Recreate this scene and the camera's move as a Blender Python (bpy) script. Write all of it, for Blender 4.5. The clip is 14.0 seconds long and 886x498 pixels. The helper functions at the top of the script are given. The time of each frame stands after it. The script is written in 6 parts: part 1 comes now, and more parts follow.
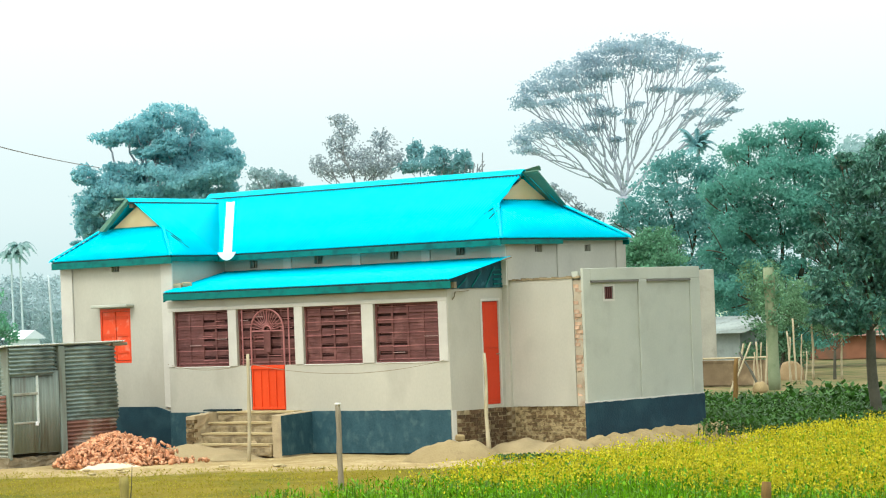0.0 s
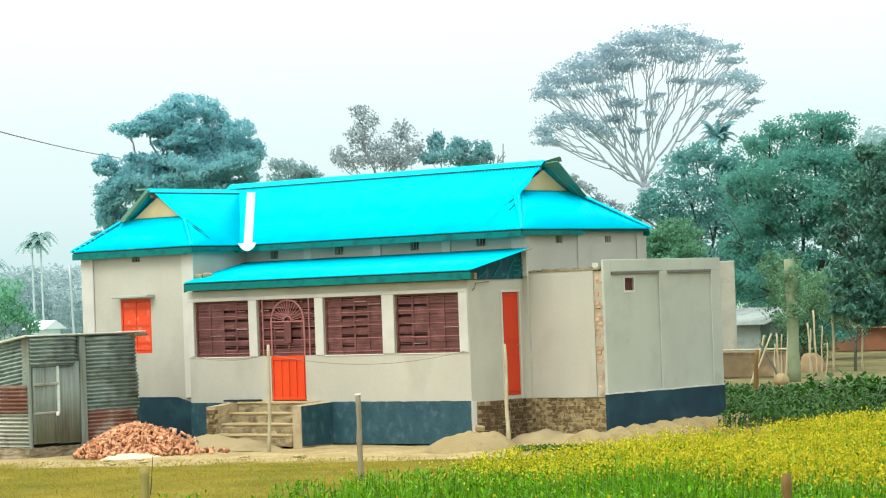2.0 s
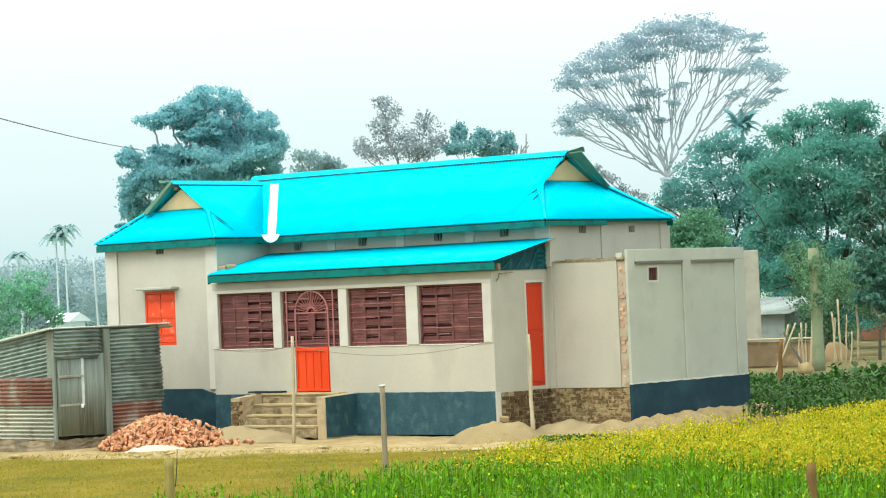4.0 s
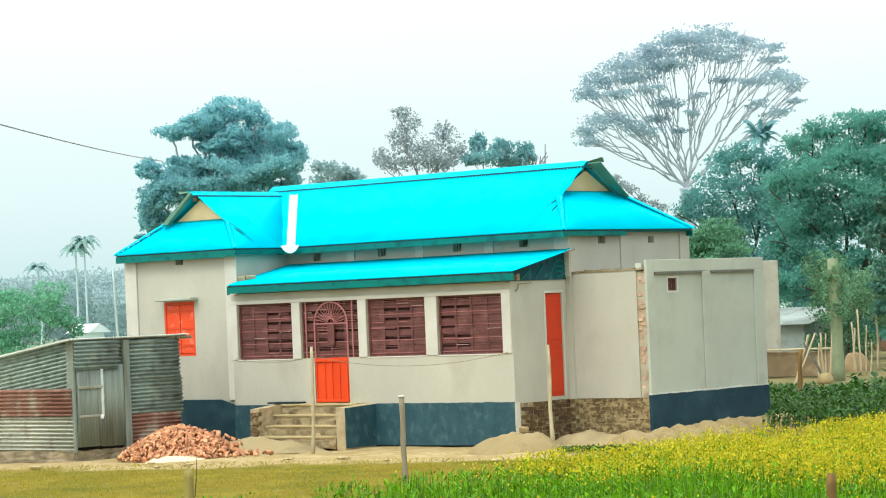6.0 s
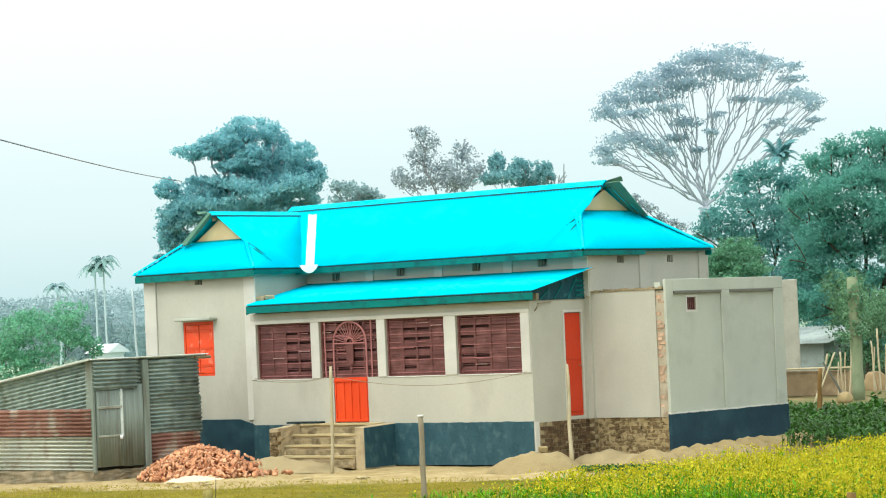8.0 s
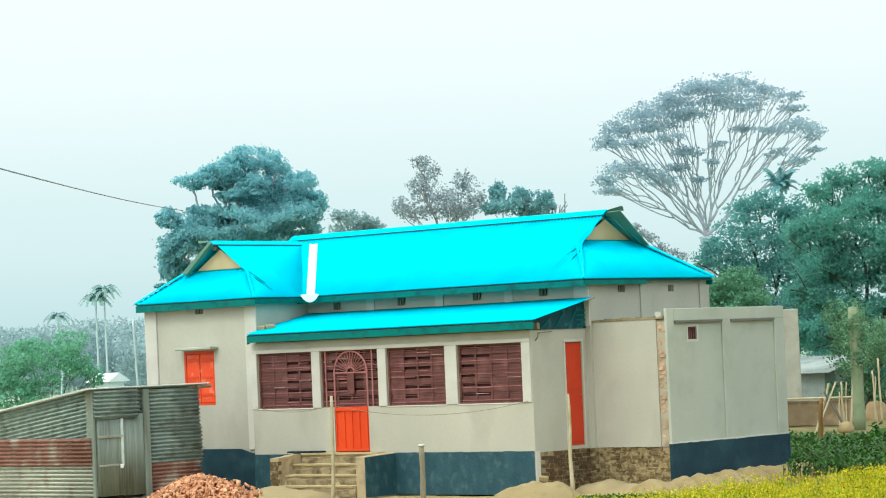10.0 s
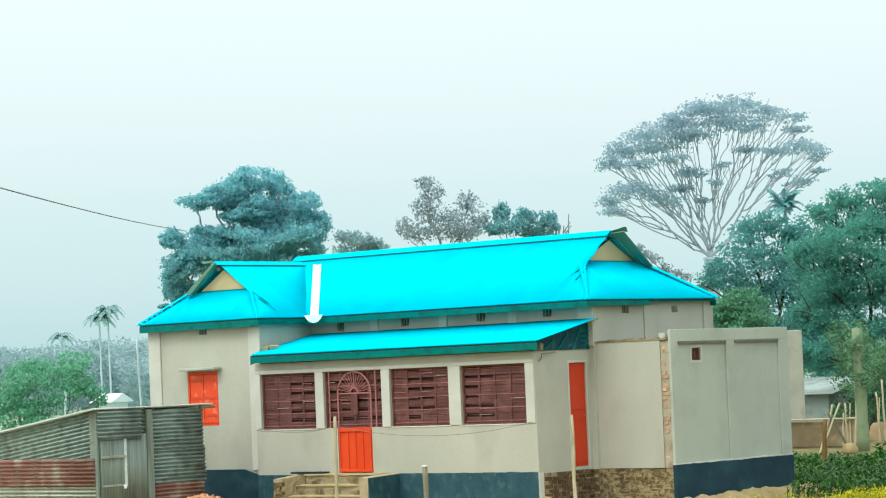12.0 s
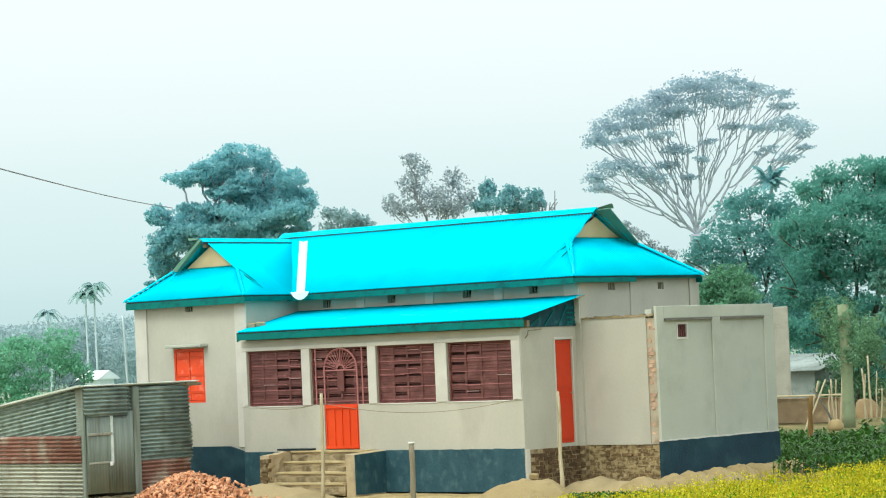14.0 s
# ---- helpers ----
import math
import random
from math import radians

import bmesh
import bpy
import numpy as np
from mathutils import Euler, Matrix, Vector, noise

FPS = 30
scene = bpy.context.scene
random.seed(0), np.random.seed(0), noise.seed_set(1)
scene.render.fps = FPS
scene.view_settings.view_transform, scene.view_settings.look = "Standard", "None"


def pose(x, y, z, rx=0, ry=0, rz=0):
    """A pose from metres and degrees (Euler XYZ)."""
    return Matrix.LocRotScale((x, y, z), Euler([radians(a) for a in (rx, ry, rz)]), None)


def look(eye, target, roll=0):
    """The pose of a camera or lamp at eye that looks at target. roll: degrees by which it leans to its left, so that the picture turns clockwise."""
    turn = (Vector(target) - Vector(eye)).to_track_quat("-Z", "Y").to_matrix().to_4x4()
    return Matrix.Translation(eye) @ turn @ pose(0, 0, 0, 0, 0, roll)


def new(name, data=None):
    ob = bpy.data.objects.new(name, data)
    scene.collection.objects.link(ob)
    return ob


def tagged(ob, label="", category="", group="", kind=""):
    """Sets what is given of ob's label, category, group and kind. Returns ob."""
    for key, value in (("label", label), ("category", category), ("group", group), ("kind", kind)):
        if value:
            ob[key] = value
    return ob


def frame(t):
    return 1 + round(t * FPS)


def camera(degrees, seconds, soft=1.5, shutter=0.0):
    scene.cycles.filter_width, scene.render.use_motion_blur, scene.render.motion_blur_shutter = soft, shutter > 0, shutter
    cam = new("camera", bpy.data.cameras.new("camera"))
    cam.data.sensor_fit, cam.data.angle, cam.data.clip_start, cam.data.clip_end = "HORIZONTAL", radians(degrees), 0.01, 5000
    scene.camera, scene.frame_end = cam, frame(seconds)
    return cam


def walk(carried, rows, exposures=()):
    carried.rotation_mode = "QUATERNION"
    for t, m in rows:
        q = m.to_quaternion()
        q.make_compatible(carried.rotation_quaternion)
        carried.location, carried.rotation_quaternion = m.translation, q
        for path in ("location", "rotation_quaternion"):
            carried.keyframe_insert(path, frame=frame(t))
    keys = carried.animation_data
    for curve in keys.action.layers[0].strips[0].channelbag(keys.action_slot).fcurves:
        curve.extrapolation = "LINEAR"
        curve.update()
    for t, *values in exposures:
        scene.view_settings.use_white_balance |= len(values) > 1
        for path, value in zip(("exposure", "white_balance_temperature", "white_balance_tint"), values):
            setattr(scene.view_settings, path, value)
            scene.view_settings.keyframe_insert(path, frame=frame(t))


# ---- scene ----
# camera: stands on the road, pans and tilts
EYE = (31.216, -40.015, 2.671)
cam = camera(18.94, 14.0, soft=1.1)
TURNS = [
    (0.0, 39.1943, 1.3175, -2.2060),
    (0.5, 39.2714, 1.3160, -2.1333),
    (1.0, 39.3648, 1.2308, -2.2060),
    (1.5, 39.5534, 1.2061, -2.1215),
    (2.0, 39.6421, 1.1393, -2.0915),
    (2.5, 39.8572, 1.0336, -2.1159),
    (3.0, 40.0045, 0.9942, -2.2144),
    (5.3, 40.4031, 0.9520, -2.4062),
    (5.5, 40.4734, 1.0130, -2.3929),
    (6.0, 40.5609, 1.2041, -2.4018),
    (6.5, 40.7669, 1.4040, -2.4507),
    (7.0, 40.8452, 1.5036, -2.4740),
    (7.5, 40.9164, 1.5645, -2.4639),
    (10.0, 40.9417, 2.2763, -2.4524),
    (10.5, 40.9272, 2.5333, -2.3478),
    (11.0, 40.9450, 2.6909, -2.3555),
    (11.5, 40.9480, 2.7089, -2.3445),
    (12.0, 41.0034, 2.7257, -2.3983),
    (12.5, 40.9347, 2.6231, -2.3338),
    (13.0, 40.8501, 2.4198, -2.3617),
    (13.5, 40.7904, 2.2260, -2.3982),
    (14.0, 40.7283, 2.2144, -2.4404),
]
walk(cam, [(t, pose(*EYE, 90 + pitch, 0, yaw) @ pose(0, 0, 0, 0, 0, roll)) for t, yaw, pitch, roll in TURNS],
     exposures=((0.0, 0.03, 6320, 5), (3.0, 0.04, 6320, 4), (7.5, 0.02, 6270, 4), (10.0, -0.11, 6120, 1), (11.0, -0.18, 6050, -1), (12.5, -0.18, 6050, -1), (13.4, -0.2, 6080, 0), (14.0, -0.12, 6200, 2)))

# ---- overcast sky and soft sun ----
world = bpy.data.worlds.new("overcast_sky")
scene.world = world
world.use_nodes = True
wn, wl = world.node_tree.nodes, world.node_tree.links
wn.clear()
w_out = wn.new("ShaderNodeOutputWorld")
w_bg = wn.new("ShaderNodeBackground")
w_sky = wn.new("ShaderNodeTexSky")
w_sky.sky_type = "NISHITA"
w_sky.sun_disc = False
w_sky.sun_elevation, w_sky.sun_rotation = radians(48), radians(200)
w_sky.dust_density, w_sky.air_density, w_sky.ozone_density = 6.0, 1.0, 1.0
w_geo = wn.new("ShaderNodeTexCoord")
w_sep = wn.new("ShaderNodeSeparateXYZ")
w_ramp = wn.new("ShaderNodeValToRGB")
cr = w_ramp.color_ramp
cr.interpolation = "EASE"
cr.elements[0].position, cr.elements[0].color = 0.0, (0.66, 0.85, 0.86, 1)
cr.elements[1].position, cr.elements[1].color = 1.0, (1.0, 1.0, 1.0, 1)
for pos, col in ((0.05, (0.82, 0.945, 0.955, 1)), (0.11, (0.98, 1.0, 1.0, 1))):
    e = cr.elements.new(pos)
    e.color = col
w_up = wn.new("ShaderNodeMapRange")          # clouds are brighter overhead
w_up.inputs["From Min"].default_value, w_up.inputs["From Max"].default_value = 0.1, 0.8
w_up.inputs["To Min"].default_value, w_up.inputs["To Max"].default_value = 0.94, 1.9
w_mul = wn.new("ShaderNodeVectorMath")
w_mul.operation = "MULTIPLY"
w_mix = wn.new("ShaderNodeVectorMath")
w_mix.operation = "MULTIPLY_ADD"
w_mix.inputs[1].default_value = (0.06, 0.06, 0.06)
wl.new(w_geo.outputs["Generated"], w_sep.inputs[0])
wl.new(w_sep.outputs["Z"], w_ramp.inputs[0])
wl.new(w_sep.outputs["Z"], w_up.inputs["Value"])
wl.new(w_ramp.outputs[0], w_mul.inputs[0])
wl.new(w_up.outputs[0], w_mul.inputs[1])
wl.new(w_sky.outputs[0], w_mix.inputs[0])
wl.new(w_mul.outputs[0], w_mix.inputs[2])
wl.new(w_mix.outputs[0], w_bg.inputs["Color"])
w_bg.inputs["Strength"].default_value = 1.0
wl.new(w_bg.outputs[0], w_out.inputs[0])
sun = new("sun", bpy.data.lights.new("sun", "SUN"))
sun.data.energy, sun.data.angle, sun.data.color = 1.2, radians(14), (1.0, 0.96, 0.9)
sun.matrix_world = look((6, -26, 34), (0, 0, 0))


# ---- materials ----
def mat(name, a, b, scale=3.0, rough=0.8, grain=40.0, bump=0.2, stain=None, stain_scale=0.6, stain_amount=0.5, metal=0.0,
        spread=0.0, per="", spec=0.3, stretch=(1, 1, 1), leaf=0.0, world=False):
    """Two tones mixed by noise at two scales, stains with a shape of their own, fine relief."""
    m = bpy.data.materials.new(name)
    m.use_nodes = True
    n, l = m.node_tree.nodes, m.node_tree.links
    p = n["Principled BSDF"]
    p.inputs["Roughness"].default_value, p.inputs["Metallic"].default_value = rough, metal
    p.inputs["Specular IOR Level"].default_value = spec
    co = n.new("ShaderNodeTexCoord")
    mp = n.new("ShaderNodeMapping")
    mp.inputs["Scale"].default_value = stretch
    l.new(n.new("ShaderNodeNewGeometry").outputs["Position"] if world else co.outputs["Object"], mp.inputs[0])

    def noisy(sc, detail, lo, hi):
        t = n.new("ShaderNodeTexNoise")
        t.inputs["Scale"].default_value, t.inputs["Detail"].default_value = sc, detail
        l.new(mp.outputs[0], t.inputs["Vector"])
        r = n.new("ShaderNodeMapRange")
        r.inputs["From Min"].default_value, r.inputs["From Max"].default_value = lo, hi
        l.new(t.outputs["Fac"], r.inputs["Value"])
        return r.outputs[0], t.outputs["Fac"]

    def mixed(fac, c1, c2):
        x = n.new("ShaderNodeMix")
        x.data_type = "RGBA"
        for sock, c in ((x.inputs[6], c1), (x.inputs[7], c2)):
            if isinstance(c, tuple):
                sock.default_value = (*c, 1)
            else:
                l.new(c, sock)
        if isinstance(fac, float):
            x.inputs[0].default_value = fac
        else:
            l.new(fac, x.inputs[0])
        return x.outputs[2]

    big, _ = noisy(scale, 4, 0.3, 0.7)
    fine, raw = noisy(grain, 3, 0.25, 0.75)
    av = n.new("ShaderNodeMath")
    av.operation = "MULTIPLY_ADD"
    av.inputs[1].default_value, av.inputs[2].default_value = 0.35, 0.0
    l.new(fine, av.inputs[0])
    ad = n.new("ShaderNodeMath")
    ad.operation = "MULTIPLY_ADD"
    ad.inputs[1].default_value = 0.65
    l.new(big, ad.inputs[0])
    l.new(av.outputs[0], ad.inputs[2])
    col = mixed(ad.outputs[0], a, b)
    if stain:
        s, _ = noisy(stain_scale, 6, 0.52, 0.68)
        k = n.new("ShaderNodeMath")
        k.operation = "MULTIPLY"
        k.inputs[1].default_value = stain_amount
        l.new(s, k.inputs[0])
        col = mixed(k.outputs[0], col, stain)
    if per:
        src = n.new("ShaderNodeObjectInfo") if per == "object" else n.new("ShaderNodeNewGeometry")
        rnd = src.outputs["Random"] if per == "object" else src.outputs["Random Per Island"]
        hs = n.new("ShaderNodeHueSaturation")
        r = n.new("ShaderNodeMapRange")
        r.inputs["To Min"].default_value, r.inputs["To Max"].default_value = 1 - spread, 1 + spread
        l.new(rnd, r.inputs["Value"])
        l.new(r.outputs[0], hs.inputs["Value"])
        l.new(col, hs.inputs["Color"])
        col = hs.outputs[0]
    l.new(col, p.inputs["Base Color"])
    if bump:
        bp = n.new("ShaderNodeBump")
        bp.inputs["Strength"].default_value, bp.inputs["Distance"].default_value = bump, 0.02
        l.new(raw, bp.inputs["Height"])
        l.new(bp.outputs[0], p.inputs["Normal"])
    if leaf:
        tr = n.new("ShaderNodeBsdfTranslucent")
        l.new(col, tr.inputs["Color"])
        ms = n.new("ShaderNodeMixShader")
        ms.inputs[0].default_value = leaf
        out = n["Material Output"]
        l.new(p.outputs[0], ms.inputs[1])
        l.new(tr.outputs[0], ms.inputs[2])
        l.new(ms.outputs[0], out.inputs["Surface"])
    return m


PLASTER = mat("cement_plaster", (0.40, 0.39, 0.32), (0.495, 0.485, 0.40), 0.9, 0.9, 30, 0.05, (0.33, 0.315, 0.255), 1.1, 0.45, stretch=(1, 1, 0.6))
PLASTER_GREY = mat("damp_cement_plaster", (0.38, 0.405, 0.335), (0.485, 0.51, 0.425), 0.8, 0.9, 30, 0.05, (0.30, 0.305, 0.25), 1.3, 0.45)
TRIM = mat("pale_cement_trim", (0.49, 0.48, 0.415), (0.59, 0.58, 0.51), 1.5, 0.9, 30, 0.2, (0.40, 0.38, 0.34), 0.8, 0.5)
DADO = mat("navy_dado_paint", (0.002, 0.022, 0.037), (0.010, 0.048, 0.066), 2.0, 0.6, 25, 0.3, (0.028, 0.08, 0.095), 2.2, 0.5)
DADO_FRONT = mat("faded_blue_dado_paint", (0.010, 0.046, 0.064), (0.034, 0.092, 0.112), 4.5, 0.65, 25, 0.3, (0.080, 0.145, 0.15), 5.5, 0.55, stretch=(1.0, 1.0, 0.8))
ROOF = mat("cyan_painted_tin", (0.0, 0.50, 0.655), (0.0, 0.60, 0.775), 0.9, 0.55, 18, 0.05, (0.0, 0.44, 0.61), 0.9, 0.55, spec=0.12)
FASCIA = mat("sea_green_fascia_paint", (0.0, 0.125, 0.11), (0.0, 0.185, 0.16), 2.0, 0.6, 30, 0.15, (0.0, 0.07, 0.065), 5.0, 0.7, spec=0.2)
CLOTH = mat("dark_teal_sheet", (0.002, 0.035, 0.05), (0.004, 0.07, 0.09), 3.0, 0.7, 20, 0.2, (0.06, 0.20, 0.22), 5.0, 0.5)
GABLE = mat("ochre_gable_board", (0.50, 0.39, 0.20), (0.58, 0.46, 0.26), 2.0, 0.8, 30, 0.1, (0.42, 0.32, 0.17), 1.5, 0.4)
RAWTIN = mat("bare_tin_underside", (0.10, 0.22, 0.16), (0.17, 0.31, 0.22), 2.0, 0.6, 25, 0.1, metal=0.1)
WHITE = mat("white_tin_gutter", (0.80, 0.80, 0.80), (0.86, 0.86, 0.86), 2.0, 0.5, 30, 0.05)
RED = mat("orange_red_enamel", (0.62, 0.054, 0.010), (0.73, 0.075, 0.016), 1.6, 0.45, 25, 0.08, (0.60, 0.045, 0.012), 1.5, 0.5)
RED_WORN = mat("chipped_red_enamel", (0.70, 0.058, 0.012), (0.82, 0.085, 0.02), 2.5, 0.5, 25, 0.1, (0.80, 0.33, 0.22), 6.0, 0.55)
DOOR_RED = mat("deep_red_enamel", (0.48, 0.034, 0.008), (0.60, 0.048, 0.012), 1.6, 0.45, 25, 0.08, (0.42, 0.03, 0.01), 1.5, 0.5)
GRILLE = mat("red_oxide_iron", (0.095, 0.035, 0.031), (0.165, 0.062, 0.054), 3.0, 0.6, 30, 0.1, (0.25, 0.115, 0.10), 4.0, 0.5)
GATEIRON = mat("pale_red_iron", (0.34, 0.13, 0.12), (0.43, 0.18, 0.165), 4.0, 0.6, 30, 0.1)
PALEROD = mat("bare_pinkish_rod", (0.42, 0.28, 0.25), (0.5, 0.36, 0.32), 4.0, 0.6)
PALEROOF = mat("pale_distant_tin", (0.56, 0.62, 0.62), (0.64, 0.70, 0.70), 1.0, 0.6)
# reddish near black: the darkness inside openings, put into the colour
SLOT = mat("dark_inside_backing", (0.030, 0.010, 0.009), (0.05, 0.015, 0.013), 4.0, 0.7, 30, 0.1)
BRICK = mat("mossy_brick", (0.085, 0.055, 0.024), (0.20, 0.138, 0.066), 9.0, 0.95, 35, 0.6, (0.40, 0.33, 0.18), 11.0, 0.8, spread=0.25, per="object", world=True)
# darker brown brick for the side face, its shade in the colour
BRICK_DARK = mat("shaded_side_brick", (0.06, 0.036, 0.018), (0.13, 0.082, 0.042), 9.0, 0.95, 30, 0.5, (0.25, 0.19, 0.10), 11.0, 0.7, spread=0.3, per="object", world=True)
BRICK_ORANGE = mat("fresh_brick", (0.38, 0.22, 0.135), (0.49, 0.33, 0.22), 5.0, 0.95, 30, 0.5, (0.62, 0.50, 0.36), 4.0, 0.6, spread=0.25, per="object")
RUBBLE_BITS = mat("broken_brick_bits", (0.46, 0.19, 0.085), (0.64, 0.36, 0.20), 5.0, 0.95, 30, 0.4, (0.66, 0.40, 0.25), 6.0, 0.7, spread=0.4, per="island")
RUBBLE = mat("broken_brick", (0.48, 0.185, 0.08), (0.64, 0.335, 0.18), 5.0, 0.95, 30, 0.5, (0.66, 0.33, 0.19), 6.0, 0.7, spread=0.28, per="object")
MORTAR = mat("rough_mortar", (0.22, 0.175, 0.095), (0.38, 0.31, 0.18), 5.0, 0.95, 20, 0.6, (0.09, 0.065, 0.035), 4.0, 0.8)
MORTAR_PALE = mat("pale_crumbling_mortar", (0.22, 0.165, 0.075), (0.40, 0.32, 0.17), 9.0, 0.95, 35, 0.8, (0.06, 0.042, 0.018), 13.0, 0.9)
PLINTH = mat("damp_dark_plinth", (0.12, 0.105, 0.065), (0.30, 0.25, 0.16), 3.0, 0.95, 25, 0.5, (0.42, 0.34, 0.22), 2.2, 0.7)
WORN = mat("worn_plaster_over_brick", (0.34, 0.29, 0.20), (0.46, 0.41, 0.31), 4.0, 0.95, 25, 0.6, (0.22, 0.15, 0.09), 5.0, 0.7)
STEP = mat("worn_cement_step", (0.36, 0.285, 0.16), (0.49, 0.40, 0.25), 3.0, 0.95, 25, 0.5, (0.20, 0.16, 0.10), 2.5, 0.7)
TIN = mat("weathered_tin", (0.15, 0.21, 0.185), (0.33, 0.40, 0.35), 6.0, 0.55, 30, 0.3, (0.09, 0.10, 0.075), 5.0, 0.65, metal=0.45, stretch=(1, 0.5, 1))
RUST = mat("rusted_tin", (0.20, 0.085, 0.06), (0.34, 0.20, 0.15), 2.0, 0.85, 20, 0.2, (0.46, 0.41, 0.33), 2.4, 0.8, metal=0.3)
TIN_PALE = mat("pale_tin", (0.29, 0.31, 0.25), (0.47, 0.48, 0.39), 2.0, 0.55, 20, 0.15, (0.22, 0.20, 0.15), 4.0, 0.7, metal=0.45)
TIN_RIM = mat("bright_tin_edge", (0.55, 0.62, 0.58), (0.72, 0.78, 0.73), 3.0, 0.5, 20, 0.1, (0.40, 0.44, 0.40), 7.0, 0.4, metal=0.2)
TIN_DOOR = mat("grey_tin_door", (0.15, 0.19, 0.155), (0.25, 0.29, 0.24), 1.6, 0.65, 20, 0.15, (0.12, 0.11, 0.08), 2.5, 0.6, metal=0.1, stretch=(1, 4, 0.4))
WOOD = mat("grey_weathered_wood", (0.20, 0.17, 0.11), (0.32, 0.28, 0.19), 3.0, 0.9, 40, 0.4, (0.13, 0.10, 0.06), 3.0, 0.5, stretch=(6, 6, 0.6))
WOOD_BROWN = mat("brown_stake_wood", (0.15, 0.085, 0.022), (0.25, 0.15, 0.045), 3.0, 0.9, 40, 0.4, (0.10, 0.06, 0.02), 3.0, 0.5, stretch=(6, 6, 0.6))
WOOD_OLIVE = mat("olive_weathered_wood", (0.24, 0.20, 0.05), (0.33, 0.28, 0.09), 3.0, 0.9, 40, 0.4, (0.17, 0.13, 0.04), 3.0, 0.5, stretch=(6, 6, 0.6))
BAMBOO = mat("dry_bamboo", (0.36, 0.31, 0.18), (0.48, 0.42, 0.28), 3.0, 0.7, 40, 0.2, (0.30, 0.24, 0.13), 4.0, 0.5)
SAND = mat("pale_sand", (0.25, 0.19, 0.085), (0.335, 0.262, 0.13), 2.0, 1.0, 30, 0.6, (0.20, 0.15, 0.07), 3.5, 0.6)
STRAW = mat("dull_straw", (0.28, 0.20, 0.10), (0.42, 0.31, 0.17), 2.0, 1.0, 30, 0.5, (0.26, 0.18, 0.09), 2.0, 0.6)
DRYSOIL = mat("dry_brown_soil", (0.30, 0.235, 0.115), (0.40, 0.325, 0.18), 1.5, 1.0, 25, 0.5, (0.20, 0.16, 0.08), 1.2, 0.6)
PALE_CLOD = mat("pale_dry_clod", (0.38, 0.31, 0.15), (0.50, 0.41, 0.23), 5.0, 1.0, 30, 0.4)
SHEET = mat("cream_plastic_sheet", (0.62, 0.50, 0.33), (0.72, 0.60, 0.42), 3.0, 0.6, 20, 0.3)
CONCRETE = mat("grey_concrete", (0.30, 0.30, 0.24), (0.42, 0.41, 0.33), 2.0, 0.9, 25, 0.3, (0.20, 0.21, 0.14), 1.5, 0.6)
# cement darkened to carry the shadow line below the annexe beam
LEDGE = mat("shade_line_cement", (0.12, 0.12, 0.10), (0.20, 0.195, 0.165), 3.0, 0.9, 30, 0.3)
MOSSY = mat("mossy_concrete", (0.17, 0.22, 0.12), (0.27, 0.31, 0.19), 1.5, 0.95, 25, 0.4, (0.09, 0.15, 0.07), 1.8, 0.7)
MUDWALL = mat("brown_brick_wall", (0.135, 0.10, 0.055), (0.215, 0.16, 0.092), 3.0, 0.95, 20, 0.4, (0.38, 0.29, 0.17), 1.5, 0.6)
REDWALL = mat("red_mud_wall", (0.19, 0.085, 0.045), (0.28, 0.125, 0.07), 2.0, 0.95, 20, 0.3, (0.12, 0.09, 0.06), 1.2, 0.7)
# hut behind the wall: grey-green includes the haze
HUTWALL = mat("hazed_grey_hut_wall", (0.24, 0.29, 0.265), (0.36, 0.41, 0.375), 1.2, 0.9, 12, 0.2, (0.17, 0.19, 0.17), 2.0, 0.6)
# bark behind the ridge, tinted blue-grey for the haze
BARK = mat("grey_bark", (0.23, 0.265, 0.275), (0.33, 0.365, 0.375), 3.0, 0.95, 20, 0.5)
# far palm trunks and pole: paled so the colour carries the haze
BARK_PALE = mat("hazed_pale_grey", (0.40, 0.50, 0.50), (0.48, 0.58, 0.58), 1.0, 0.9, 10, 0.1)
BARK_DARK = mat("dark_bark", (0.05, 0.052, 0.036), (0.10, 0.098, 0.068), 3.0, 0.95, 20, 0.5)
# green raised to pale blue, standing in for haze before the tree
LEAF_BLUE = mat("hazed_blue_leaves", (0.27, 0.56, 0.60), (0.31, 0.61, 0.65), 0.5, 0.9, 3, 0.0, spread=0.06, per="island", leaf=0.65)
# three leaf tones behind the ridge, washed out as painted haze
LEAF_PALM = mat("hazed_teal_leaves", (0.17, 0.385, 0.405), (0.22, 0.45, 0.47), 0.5, 0.8, 3, 0.0, spread=0.2, per="island", leaf=0.35)
LEAF_GREY = mat("hazed_sparse_leaves", (0.32, 0.40, 0.43), (0.41, 0.49, 0.51), 0.5, 0.7, 3, 0.0, spread=0.35, per="island", leaf=0.35)
LEAF_FEATHER = mat("hazed_feathery_leaves", (0.27, 0.42, 0.43), (0.35, 0.49, 0.50), 0.4, 0.7, 3, 0.0, spread=0.14, per="island", leaf=0.35)
# mango green, brighter and bluer than the leaf to include haze
LEAF_MID = mat("hazed_mid_green_leaves", (0.105, 0.335, 0.275), (0.16, 0.425, 0.335), 0.5, 0.9, 3, 0.0, spread=0.12, per="island", leaf=0.5)
# bark lightened and blued: the air's haze is in the colour
BARK_MIST = mat("hazed_grey_bark", (0.30, 0.345, 0.39), (0.39, 0.43, 0.465), 1.0, 0.95, 10, 0.2)
